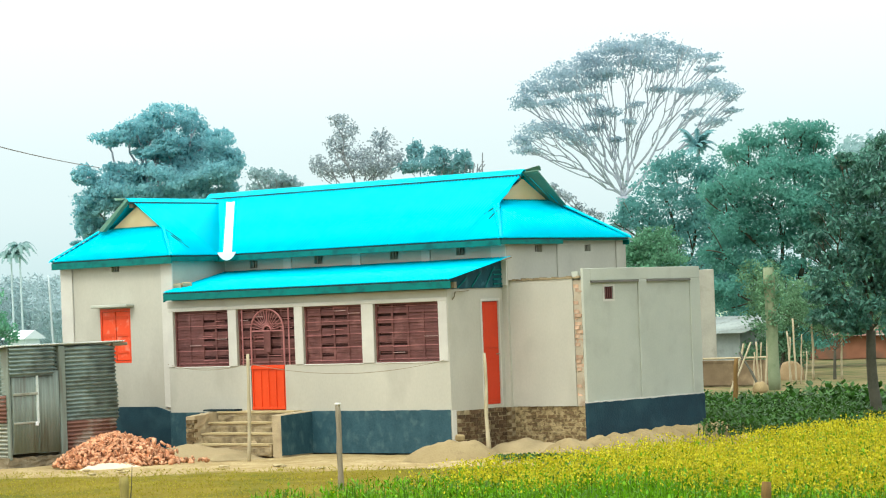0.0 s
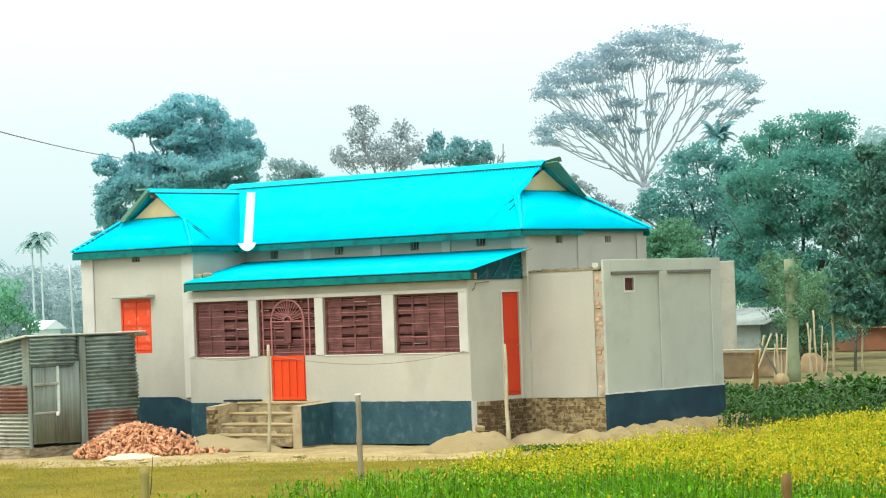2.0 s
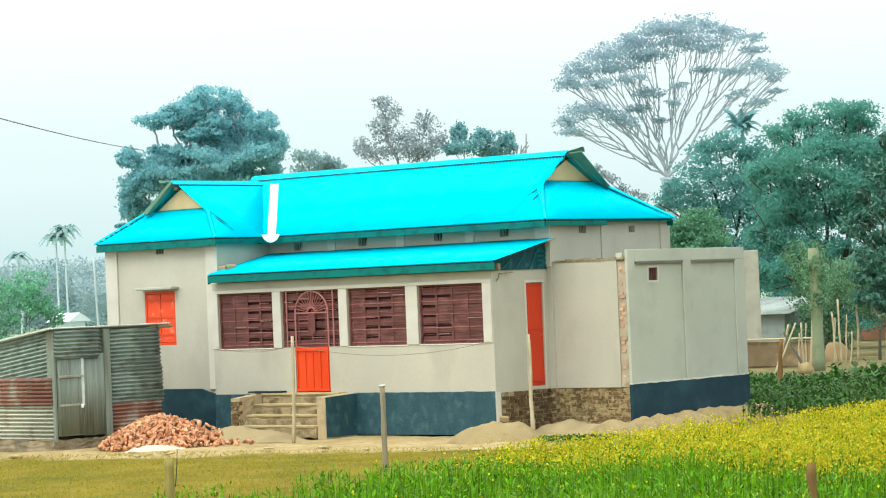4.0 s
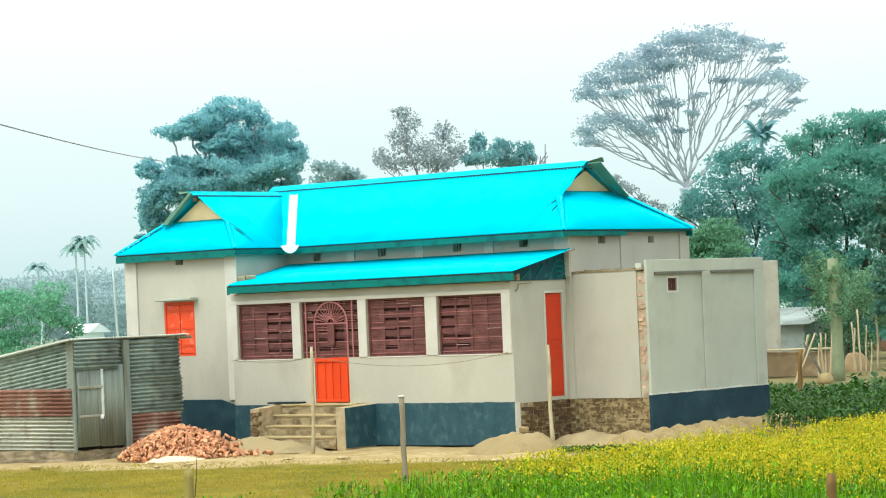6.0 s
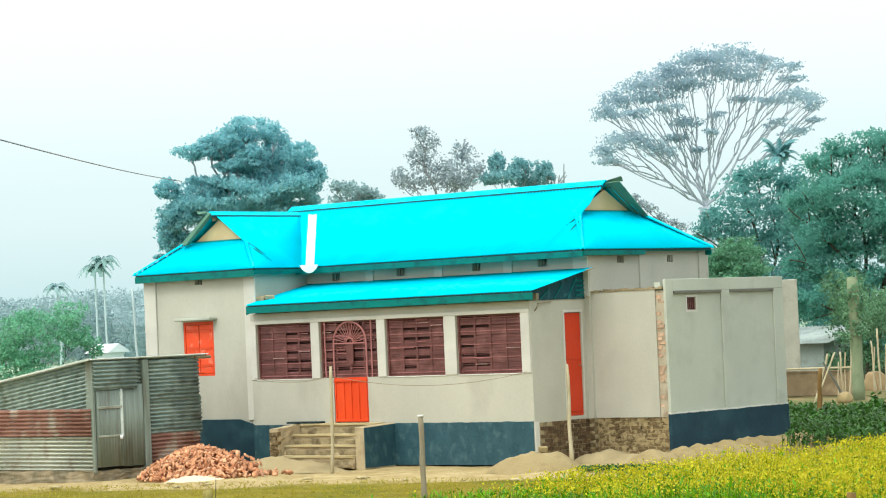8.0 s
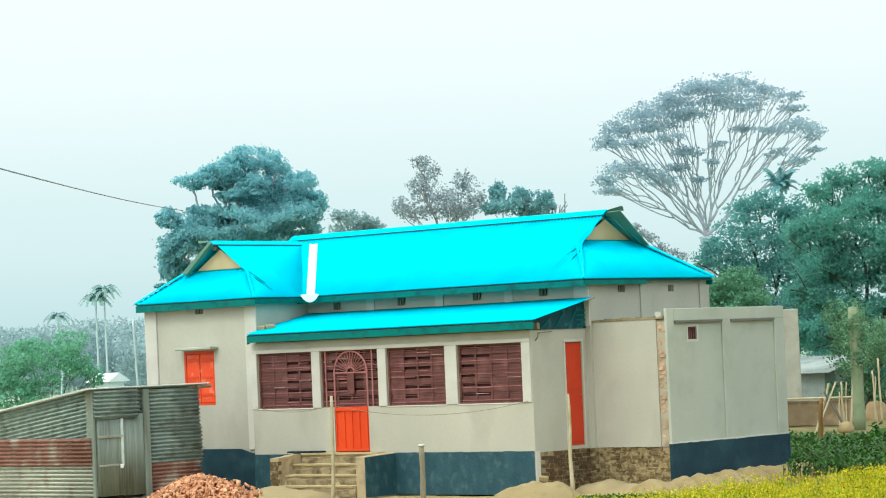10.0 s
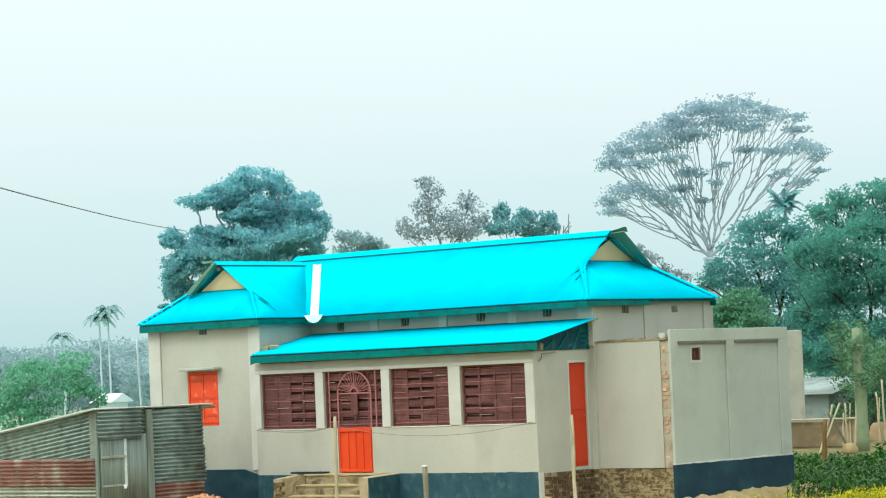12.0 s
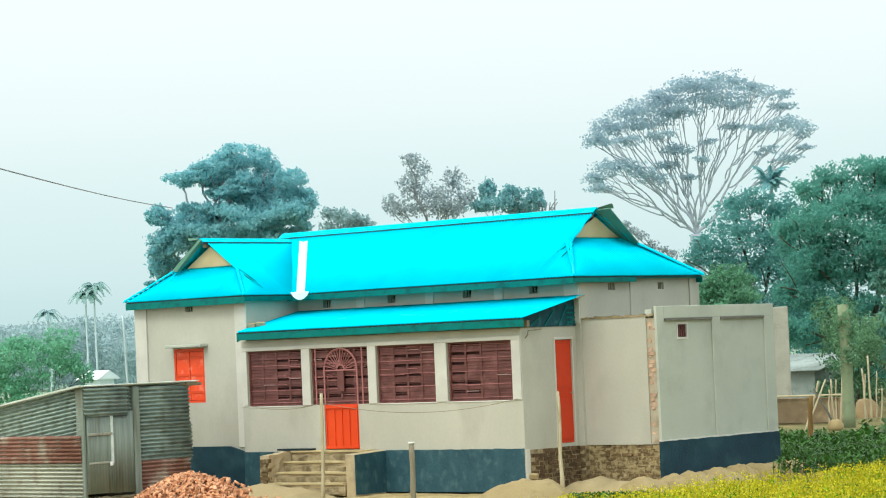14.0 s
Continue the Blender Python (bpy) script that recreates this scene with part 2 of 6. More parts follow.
# rain tree leaves, haze mixed into their pale blue
LEAF_MIST = mat("hazed_blue_feathery_leaves", (0.31, 0.43, 0.50), (0.39, 0.52, 0.58), 0.4, 0.9, 3, 0.0, spread=0.1, per="island", leaf=0.5)
# left mango tree: a stronger share of haze in the green
LEAF_TEAL = mat("hazed_mango_leaves", (0.115, 0.335, 0.315), (0.165, 0.41, 0.375), 0.5, 0.9, 3, 0.0, spread=0.12, per="island", leaf=0.5)
# next four greens are lifted in colour for the thinner haze nearby
LEAF_DARK = mat("dark_glossy_leaves", (0.055, 0.175, 0.13), (0.115, 0.27, 0.195), 0.6, 0.4, 3, 0.0, spread=0.4, per="island", leaf=0.25)
LEAF_LIGHT = mat("light_green_leaves", (0.14, 0.40, 0.24), (0.22, 0.50, 0.32), 0.6, 0.7, 3, 0.0, spread=0.3, per="island", leaf=0.4)
LEAF_SHRUB = mat("fresh_shrub_leaves", (0.09, 0.255, 0.145), (0.15, 0.345, 0.195), 0.6, 0.7, 3, 0.0, spread=0.3, per="island", leaf=0.4)
LEAF_YARD = mat("olive_green_yard_leaves", (0.10, 0.23, 0.12), (0.17, 0.32, 0.165), 0.6, 0.7, 3, 0.0, spread=0.35, per="island", leaf=0.35)
# distance haze is painted into these two: almost sky-pale leaves
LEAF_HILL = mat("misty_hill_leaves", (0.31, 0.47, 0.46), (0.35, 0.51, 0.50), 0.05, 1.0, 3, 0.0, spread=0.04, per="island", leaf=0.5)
LEAF_FAR = mat("hazed_far_leaves", (0.42, 0.545, 0.55), (0.45, 0.575, 0.58), 0.1, 1.0, 3, 0.0, spread=0.01, per="island", leaf=0.85)
CROP_GREEN = mat("crop_stems_and_leaves", (0.055, 0.185, 0.002), (0.165, 0.355, 0.005), 1.5, 0.6, 6, 0.0, spread=0.6, per="island", leaf=0.4)
CROP_DARK = mat("broad_crop_leaves", (0.022, 0.080, 0.012), (0.062, 0.155, 0.022), 0.8, 0.5, 6, 0.0, spread=0.5, per="island", leaf=0.3)
FLOWER = mat("mustard_petals", (0.43, 0.37, 0.005), (0.56, 0.50, 0.02), 0.8, 0.7, 6, 0.0, spread=0.3, per="island", leaf=0.3)
GRASS = mat("dry_grass_blades", (0.27, 0.24, 0.018), (0.38, 0.33, 0.035), 0.6, 0.8, 6, 0.0, spread=0.12, per="island", leaf=0.5)
# near black: stands in for shade under tin edges; also the dado ledge
DARK_STRIP = mat("shade_and_ledge_black", (0.010, 0.022, 0.024), (0.022, 0.040, 0.042), 3.0, 0.9)
CABLE = mat("black_cable", (0.15, 0.15, 0.15), (0.25, 0.25, 0.24), 3.0, 0.7)


# ---- small building blocks ----
def part(name, bm, material, parent=None, label="", smooth=False):
    me = bpy.data.meshes.new(name)
    bmesh.ops.recalc_face_normals(bm, faces=bm.faces)
    bm.to_mesh(me)
    bm.free()
    me.materials.append(material)
    if smooth:
        me.polygons.foreach_set("use_smooth", [True] * len(me.polygons))
    ob = new(name, me)
    ob.parent = parent
    return tagged(ob, label)


def raw(name, verts, faces, material, parent=None, label=""):
    me = bpy.data.meshes.new(name)
    verts, faces = np.asarray(verts, np.float32), np.asarray(faces, np.int32)
    k = faces.shape[1]
    me.vertices.add(len(verts))
    me.vertices.foreach_set("co", verts.ravel())
    me.loops.add(faces.size)
    me.loops.foreach_set("vertex_index", faces.ravel())
    me.polygons.add(len(faces))
    me.polygons.foreach_set("loop_start", np.arange(0, faces.size, k, dtype=np.int32))
    me.update(calc_edges=True)
    me.validate()
    me.materials.append(material)
    ob = new(name, me)
    ob.parent = parent
    return tagged(ob, label)


def thing(name, label, category, group="", kind=""):
    return tagged(new(name), label, category, group, kind)


def box(bm, x0, x1, y0, y1, z0, z1):
    v = [bm.verts.new((x, y, z)) for z in (z0, z1) for y in (y0, y1) for x in (x0, x1)]
    for f in ((0, 2, 3, 1), (4, 5, 7, 6), (0, 1, 5, 4), (2, 6, 7, 3), (0, 4, 6, 2), (1, 3, 7, 5)):
        bm.faces.new([v[i] for i in f])
    return v


def boxes(*rows):
    bm = bmesh.new()
    for r in rows:
        box(bm, *r)
    return bm


def bevelled(bm, width=0.01, segments=1):
    bmesh.ops.bevel(bm, geom=list(bm.edges), offset=width, segments=segments, affect="EDGES", clamp_overlap=True)
    return bm


def rough(bm, cuts=5, amount=0.02, seed=0.0):
    """Worn masonry: finer faces pushed about by noise at two scales."""
    bmesh.ops.subdivide_edges(bm, edges=list(bm.edges), cuts=cuts, use_grid_fill=True)
    for v in bm.verts:
        p = v.co * 6.0 + Vector((seed, 0, 0))
        q = v.co * 17.0 + Vector((0, seed, 3))
        v.co += Vector((noise.noise(p), noise.noise(p + Vector((9, 0, 0))), noise.noise(p + Vector((0, 9, 0))))) * amount
        v.co += Vector((noise.noise(q), noise.noise(q + Vector((5, 0, 0))), 0.6 * noise.noise(q + Vector((0, 5, 0))))) * amount * 0.5
    return bm


def ragged_top(bm, cuts=28, amount=0.014, seed=0.0):
    """A coat of paint whose upper edge wanders."""
    top = max(v.co.z for v in bm.verts)
    bmesh.ops.subdivide_edges(bm, edges=[e for e in bm.edges if abs(e.verts[0].co.z - e.verts[1].co.z) < 0.2 and e.calc_length() > 0.3], cuts=cuts, use_grid_fill=False)
    for v in bm.verts:
        if v.co.z > top - 0.25:
            q = v.co.x + v.co.y
            v.co.z += amount * (noise.noise(Vector((q * 5.0, seed, 0))) + 0.8 * noise.noise(Vector((q * 19.0, seed, 3))))
    return bm


def prism(points, depth_vec):
    """A flat outline pushed along a vector."""
    bm = bmesh.new()
    a = [bm.verts.new(p) for p in points]
    b = [bm.verts.new(Vector(p) + Vector(depth_vec)) for p in points]
    bm.faces.new(a)
    bm.faces.new(b[::-1])
    for i in range(len(a)):
        j = (i + 1) % len(a)
        bm.faces.new((a[j], a[i], b[i], b[j]))
    return bm


def tube(bm, pts, radii, sides=6):
    pts = [Vector(p) for p in pts]
    rings = []
    for i, p in enumerate(pts):
        d = (pts[min(i + 1, len(pts) - 1)] - pts[max(i - 1, 0)]).normalized()
        u = d.orthogonal().normalized() if abs(d.z) > 0.95 else d.cross(Vector((0, 0, 1))).normalized()
        w = d.cross(u)
        rings.append([bm.verts.new(p + radii[i] * (math.cos(a) * u + math.sin(a) * w)) for a in (2 * math.pi * k / sides for k in range(sides))])
    for r, s in zip(rings, rings[1:]):
        for k in range(sides):
            bm.faces.new((r[k], r[(k + 1) % sides], s[(k + 1) % sides], s[k]))
    bm.faces.new(rings[0][::-1])
    bm.faces.new(rings[-1])
    return bm


def wall_along(axis, a0, a1, b0, b1, z0, z1, holes=()):
    """A wall with thickness along x or y; holes (a0, a1, z0, z1) go through it."""
    cuts = sorted({a0, a1, *[v for h in holes for v in h[:2]]})
    lev = sorted({z0, z1, *[v for h in holes for v in h[2:]]})
    na, nz = len(cuts) - 1, len(lev) - 1

    def solid(i, k):
        if not (0 <= i < na and 0 <= k < nz):
            return False
        ma, mz = (cuts[i] + cuts[i + 1]) / 2, (lev[k] + lev[k + 1]) / 2
        return not any(h[0] < ma < h[1] and h[2] < mz < h[3] for h in holes)

    bm = bmesh.new()
    made = {}

    def at(i, side, k):
        if (i, side, k) not in made:
            b = (b0, b1)[side]
            made[i, side, k] = bm.verts.new((cuts[i], b, lev[k]) if axis == "x" else (b, cuts[i], lev[k]))
        return made[i, side, k]

    for i in range(na):
        for k in range(nz):
            if not solid(i, k):
                continue
            for s in (0, 1):
                bm.faces.new((at(i, s, k), at(i + 1, s, k), at(i + 1, s, k + 1), at(i, s, k + 1)))
            for di, j in ((-1, i), (1, i + 1)):
                if not solid(i + di, k):
                    bm.faces.new((at(j, 0, k), at(j, 1, k), at(j, 1, k + 1), at(j, 0, k + 1)))
            for dk, j in ((-1, k), (1, k + 1)):
                if not solid(i, k + dk):
                    bm.faces.new((at(i, 0, j), at(i + 1, 0, j), at(i + 1, 1, j), at(i, 1, j)))
    return bm


def corrugated(name, origin, along, up, width, span, material, parent, label="", pitch=0.085, amp=0.016, thick=0.004, curve=None):
    """A corrugated sheet: ridges run up the slope. span(s) gives the lower and upper end of the column at s along the eave."""
    o, a, u = Vector(origin), Vector(along).normalized(), Vector(up).normalized()
    nrm = a.cross(u).normalized()
    cols = max(2, int(width / pitch * 4)) + 1
    v, f = [], []
    for i in range(cols):
        s = width * i / (cols - 1)
        lo, hi = span(s)
        h = amp * math.sin(2 * math.pi * s / pitch)
        for side in (0, -thick):
            for t in (lo, hi):
                v.append(o + a * s + u * t + nrm * (h + side))
    for i in range(cols - 1):
        p, q = 4 * i, 4 * i + 4
        f += [(p, q, q + 1, p + 1), (p + 2, p + 3, q + 3, q + 2), (p, p + 2, q + 2, q), (p + 1, q + 1, q + 3, p + 3)]
    f += [(0, 1, 3, 2), (4 * cols - 4, 4 * cols - 2, 4 * cols - 1, 4 * cols - 3)]
    return raw(name, v, f, material, parent, label)


def mound(name, cx, cy, rx, ry, h, material, turn=0.0, lumps=0.25, seed=0, label="", category="heap", freq=2.2, parent=None, power=1.6):
    """A heap of loose material with a lumpy outline, sunk a little into the ground."""
    bm = bmesh.new()
    rings, segs = 14, 40
    c, s = math.cos(radians(turn)), math.sin(radians(turn))
    grid = []
    for i in range(rings + 1):
        r = i / rings
        row = []
        for k in range(segs):
            a = 2 * math.pi * k / segs
            px, py = rx * r * math.cos(a), ry * r * math.sin(a)
            w = Vector((cx + px * c - py * s, cy + px * s + py * c, 0))
            k1 = noise.noise(Vector((w.x * freq + seed, w.y * freq, seed)))
            k2 = noise.noise(Vector((w.x * freq * 3.1, w.y * freq * 3.1, seed + 9)))
            z = h * (1 - r ** power) * (1 + lumps * (1.6 * k1 + 0.6 * k2)) - 0.06 * r ** 3
            row.append(bm.verts.new((w.x, w.y, z)))
        grid.append(row)
    for i in range(rings):
        for k in range(segs):
            j = (k + 1) % segs
            if i == 0:
                bm.faces.new((grid[0][k], grid[1][k], grid[1][j]))
            else:
                bm.faces.new((grid[i][k], grid[i + 1][k], grid[i + 1][j], grid[i][j]))
    bmesh.ops.remove_doubles(bm, verts=grid[0], dist=0.02)
    ob = part(name, bm, material, parent, smooth=True)
    if parent is None:
        tagged(ob, label, category)
    return ob


# directions across and along the view from the road
ACROSS, AHEAD = Vector((0.766, 0.643, 0)), Vector((-0.643, 0.766, 0))
rng = np.random.default_rng(7)


def leaves(centres, radii, count, size, rnd, flat=1.0, shell=0.55, droop=0.0, slim=0.55, wild=1.1, spray=0.17):
    """Small folded leaf blades gathered in clumps."""
    centres, radii = np.array(centres, float), np.array(radii, float)
    w = radii[:, 0] * radii[:, 2] + 0.08
    which = rnd.choice(len(centres), count, p=w / w.sum())
    # every clump is made of smaller tufts, so that the outline is ragged
    tufts = 22
    t = rnd.normal(size=(len(centres), tufts, 3))
    t /= np.linalg.norm(t, axis=2)[:, :, None]
    t *= (shell + (1.05 - shell) * rnd.random((len(centres), tufts)) ** 0.6)[:, :, None]
    pos = centres[which] + radii[which] * (t[which, rnd.integers(0, tufts, count)] + spray * rnd.normal(size=(count, 3)))
    # blades lie on their tuft's outside, a little upward, so that the clumps shade as rounded masses
    face = (pos - centres[which]) / radii[which] + np.array((0, 0, 0.35)) + wild * rnd.normal(size=(count, 3))
    face /= np.linalg.norm(face, axis=1)[:, None]
    ax = rnd.normal(size=(count, 3))
    ax[:, 2] = ax[:, 2] * flat - droop
    ax -= face * (ax * face).sum(1)[:, None]
    ax /= np.linalg.norm(ax, axis=1)[:, None]
    sd = np.cross(face, ax)
    up = face
    L = (size * (0.6 + 0.8 * rnd.random(count)))[:, None]
    v = np.stack([pos - ax * L * 0.5, pos + sd * L * slim * 0.5 + up * L * 0.12, pos + ax * L * 0.5, pos - sd * L * slim * 0.5 + up * L * 0.12], 1).reshape(-1, 3)
    f = np.arange(4 * count).reshape(-1, 4)
    return v, f


def limb(bm, p, q, r0, r1, rnd, bend=0.12, steps=5, sides=5, lift=0.0):
    p, q = Vector(p), Vector(q)
    L = (q - p).length
    off = Vector(rnd.normal(size=3)) * L * bend * 0.5
    pts, rad = [], []
    for i in range(steps + 1):
        t = i / steps
        b = math.sin(math.pi * t)
        pts.append(p.lerp(q, t) + off * b + Vector((0, 0, lift * L * b)))
        rad.append(r0 + (r1 - r0) * t)
    tube(bm, pts, rad, sides)
    return pts


def branches(bm, tips, foot, r_tip, rnd, keep=1, pull=0.5, bend=0.10, lift=0.0):
    """Twigs join pairwise on their way down to the foot, and thicken as they join."""
    nodes = [(Vector(t), r_tip) for t in tips]
    foot = Vector(foot)
    while len(nodes) > keep:
        i = max(range(len(nodes)), key=lambda k: (nodes[k][0] - foot).length)
        p, rp = nodes.pop(i)
        j = min(range(len(nodes)), key=lambda k: (nodes[k][0] - p).length)
        q, rq = nodes.pop(j)
        gap = (p - q).length
        mid = (p * rp + q * rq) / (rp + rq)
        to = foot - mid
        step = min(to.length * 0.6, max(0.3, pull * gap))
        m = mid + to.normalized() * step + Vector(rnd.normal(size=3)) * 0.06 * gap
        r = (rp ** 2.5 + rq ** 2.5) ** 0.4
        for e, re in ((p, rp), (q, rq)):
            limb(bm, m, e, max(re * 1.12, r * 0.62), re, rnd, bend, 4, 6 if r > 0.06 else 4)
        nodes.append((m, r))
    for m, r in nodes:
        limb(bm, foot, m, r * 1.1, r, rnd, 0.05, 6, 7, lift)


def tree(name, label, base, clumps, material, bark, count, size, seed, trunk_r=0.25, fork=0.45, deep=1.2, group="", shell=0.5, droop=0.0, flat=1.0, slim=0.55, lean=0.0, wild=1.6):
    """Trunk, limbs to every clump, and a crown of single leaves. clumps: across, height, half width, half height."""
    rnd = np.random.default_rng(seed)
    root = thing(name, label, "tree", group)
    root.location = (base[0], base[1], 0)
    top = max(c[1] for c in clumps)
    mean = sum(c[0] for c in clumps) / len(clumps)
    fork_z = top * fork
    bm = bmesh.new()
    start = Vector((0, 0, -0.2))
    crotch = ACROSS * (mean * 0.4 + lean) + Vector((0, 0, fork_z))
    limb(bm, start, crotch, trunk_r, trunk_r * 0.7, rnd, 0.05, 6, 9)
    centres, radii, tips = [], [], []
    for a, z, rx, rz in clumps:
        for _ in range(2):
            b = rnd.uniform(-1, 1) * deep
            c = ACROSS * (a + rnd.normal() * 0.1 * rx) + AHEAD * b + Vector((0, 0, z))
            centres.append(c)
            radii.append((rx, rx, rz))
        for _ in range(4):
            tips.append(ACROSS * (a + rnd.normal() * 0.4 * rx) + AHEAD * rnd.uniform(-0.6, 0.6) * deep + Vector((0, 0, z + rnd.normal() * 0.3 * rz)))
    branches(bm, tips, crotch, trunk_r * 0.08, rnd, 4, 0.9)
    part("trunk", bm, bark, root, smooth=True)
    v, f = leaves(centres, radii, count, size, rnd, flat, shell, droop, slim, wild)
    raw("crown", v, f, material, root)
    return root


def palm(name, label, base, height, material, bark, seed, frond=1.6, r=0.1, count=11, group="", steep=1.1):
    rnd = np.random.default_rng(seed)
    root = thing(name, label, "palm tree", group)
    root.location = (base[0], base[1], 0)
    bm = bmesh.new()
    head = limb(bm, (0, 0, -0.2), (rnd.normal() * 0.15, rnd.normal() * 0.15, height), r, r * 0.7, rnd, 0.02, 8, 7)[-1]
    part("trunk", bm, bark, root, smooth=True)
    for k in range(count):
        a = 2 * math.pi * (k + rnd.random() * 0.5) / count
        rise = rnd.uniform(0.1, steep)
        d = Vector((math.cos(a), math.sin(a), 0))
        v, f = [], []
        spine = []
        for i in range(8):
            t = i / 7
            spine.append(head + d * frond * (t * 0.85) + Vector((0, 0, frond * (rise * t - (0.55 + (0.75 if steep < 1.5 else 0.3) * rise) * t * t))))
        side = d.cross(Vector((0, 0, 1)))
        for i in range(1, 8):
            for s in (-1, 1):
                for j in range(3):
                    p = spine[i - 1].lerp(spine[i], j / 3)
                    wid = frond * 0.30 * (1.15 - i / 8)
                    e = p + side * s * wid * 0.8 + Vector((0, 0, -wid * 0.6)) + d * wid * 0.45
                    g = (spine[i] - spine[i - 1]).normalized() * 0.06 * frond
                    n0 = len(v)
                    v += [p - g * 0.5, p + g, e + g * 0.3, e]
                    f.append((n0, n0 + 1, n0 + 2, n0 + 3))
        raw("frond", v, f, material, root)
    return root


# ---- ground: one sheet to the horizon ----
def ground_sheet():
    def axis(lo, hi, step, far):
        mid = np.arange(lo, hi + 0.01, step)
        out = np.array([1.0, 3, 7, 15, 32, 70, 150, 330, 700, 1500, far])
        return np.concatenate([lo - out[::-1], mid, hi + out])
    xs, ys = axis(-16, 24, 0.4, 3000), axis(-26, 14, 0.4, 3000)
    v = []
    for y in ys:
        for x in xs:
            near = -17 < x < 25 and -27 < y < 15
            z = 0.05 * noise.noise(Vector((x * 0.5, y * 0.5, 0))) + 0.025 * noise.noise(Vector((x * 1.7, y * 1.7, 4))) if near else 0.0
            v.append((x, y, z - 0.03))
    nx = len(xs)
    f = [(j * nx + i, j * nx + i + 1, (j + 1) * nx + i + 1, (j + 1) * nx + i) for j in range(len(ys) - 1) for i in range(nx - 1)]
    m = bpy.data.materials.new("yard_soil_and_grass")
    m.use_nodes = True
    n, l = m.node_tree.nodes, m.node_tree.links
    p = n["Principled BSDF"]
    p.inputs["Roughness"].default_value = 1.0
    p.inputs["Specular IOR Level"].default_value = 0.1
    geo = n.new("ShaderNodeNewGeometry")

    def tex(scale, lo, hi, detail=5):
        t = n.new("ShaderNodeTexNoise")
        t.inputs["Scale"].default_value, t.inputs["Detail"].default_value = scale, detail
        l.new(geo.outputs["Position"], t.inputs["Vector"])
        r = n.new("ShaderNodeMapRange")
        r.inputs["From Min"].default_value, r.inputs["From Max"].default_value = lo, hi
        l.new(t.outputs["Fac"], r.inputs["Value"])
        return r.outputs[0]

    def mix(fac, a, b):
        x = n.new("ShaderNodeMix")
        x.data_type = "RGBA"
        l.new(fac, x.inputs[0])
        for sock, c in ((x.inputs[6], a), (x.inputs[7], b)):
            if isinstance(c, tuple):
                sock.default_value = (*c, 1)
            else:
                l.new(c, sock)
        return x.outputs[2]

    soil = mix(tex(1.6, 0.35, 0.7), (0.34, 0.255, 0.11), (0.47, 0.375, 0.19))
    soil = mix(tex(9.0, 0.5, 0.75), soil, (0.24, 0.175, 0.08))
    grass = mix(tex(0.9, 0.3, 0.7), (0.155, 0.12, 0.010), (0.225, 0.18, 0.022))
    grass = mix(tex(2.2, 0.60, 0.78), grass, (0.29, 0.24, 0.09))
    grass = mix(tex(0.5, 0.48, 0.66), grass, (0.115, 0.115, 0.010))
    grass = mix(tex(7.0, 0.60, 0.80), grass, (0.14, 0.12, 0.03))
    # trodden yard: beyond the line from the shed's front to the house's corner
    dot = n.new("ShaderNodeVectorMath")
    dot.operation = "DOT_PRODUCT"
    dot.inputs[1].default_value = (-0.37, 0.93, 0.0)
    l.new(geo.outputs["Position"], dot.inputs[0])
    wob = n.new("ShaderNodeMath")
    wob.operation = "MULTIPLY_ADD"
    wob.inputs[1].default_value = 1.6
    l.new(tex(0.7, 0.2, 0.8), wob.inputs[0])
    l.new(dot.outputs["Value"], wob.inputs[2])
    edge = n.new("ShaderNodeMapRange")
    edge.inputs["From Min"].default_value, edge.inputs["From Max"].default_value = -4.9, -4.2
    l.new(wob.outputs[0], edge.inputs["Value"])
    far = n.new("ShaderNodeVectorMath")          # green fields beyond the homestead
    far.operation = "LENGTH"
    l.new(geo.outputs["Position"], far.inputs[0])
    rim = n.new("ShaderNodeMapRange")
    rim.inputs["From Min"].default_value, rim.inputs["From Max"].default_value = 72.0, 95.0
    l.new(far.outputs["Value"], rim.inputs["Value"])
    # the fields' green is washed out, haze put into the colour
    field = mix(tex(0.08, 0.3, 0.7), (0.22, 0.30, 0.20), (0.29, 0.37, 0.26))
    xyz = n.new("ShaderNodeSeparateXYZ")          # weedy ground behind the leafy crop
    l.new(geo.outputs["Position"], xyz.inputs[0])
    back = n.new("ShaderNodeMapRange")
    back.inputs["From Min"].default_value, back.inputs["From Max"].default_value = 9.0, 15.0
    l.new(xyz.outputs["Y"], back.inputs["Value"])
    weedy = mix(tex(0.9, 0.38, 0.62), (0.23, 0.175, 0.085), (0.105, 0.125, 0.045))
    soil = mix(back.outputs[0], soil, weedy)
    near_ground = mix(edge.outputs[0], grass, soil)
    l.new(mix(rim.outputs[0], near_ground, field), p.inputs["Base Color"])
    bp = n.new("ShaderNodeBump")
    bp.inputs["Strength"].default_value, bp.inputs["Distance"].default_value = 0.6, 0.05
    l.new(tex(12.0, 0.0, 1.0), bp.inputs["Height"])
    l.new(bp.outputs[0], p.inputs["Normal"])
    ob = raw("ground", v, f, m)
    tagged(ob, "trodden sandy yard and dry olive grass", "ground", "", "structure")


ground_sheet()

# ---- the house ----
FRONT, FLOOR, EAVE = -1.66, 0.82, 4.0
WINDOWS = ((-7.20, -5.66), (-5.43, -3.87), (-3.65, -2.13), (-1.83, -0.23))
SILL, HEAD = 1.72, 2.84
house = thing("village_house", "grey cement plastered house with cyan tin roof and red shutters", "house")

# walls
gate_hole = (-5.09, -4.17, FLOOR, SILL)
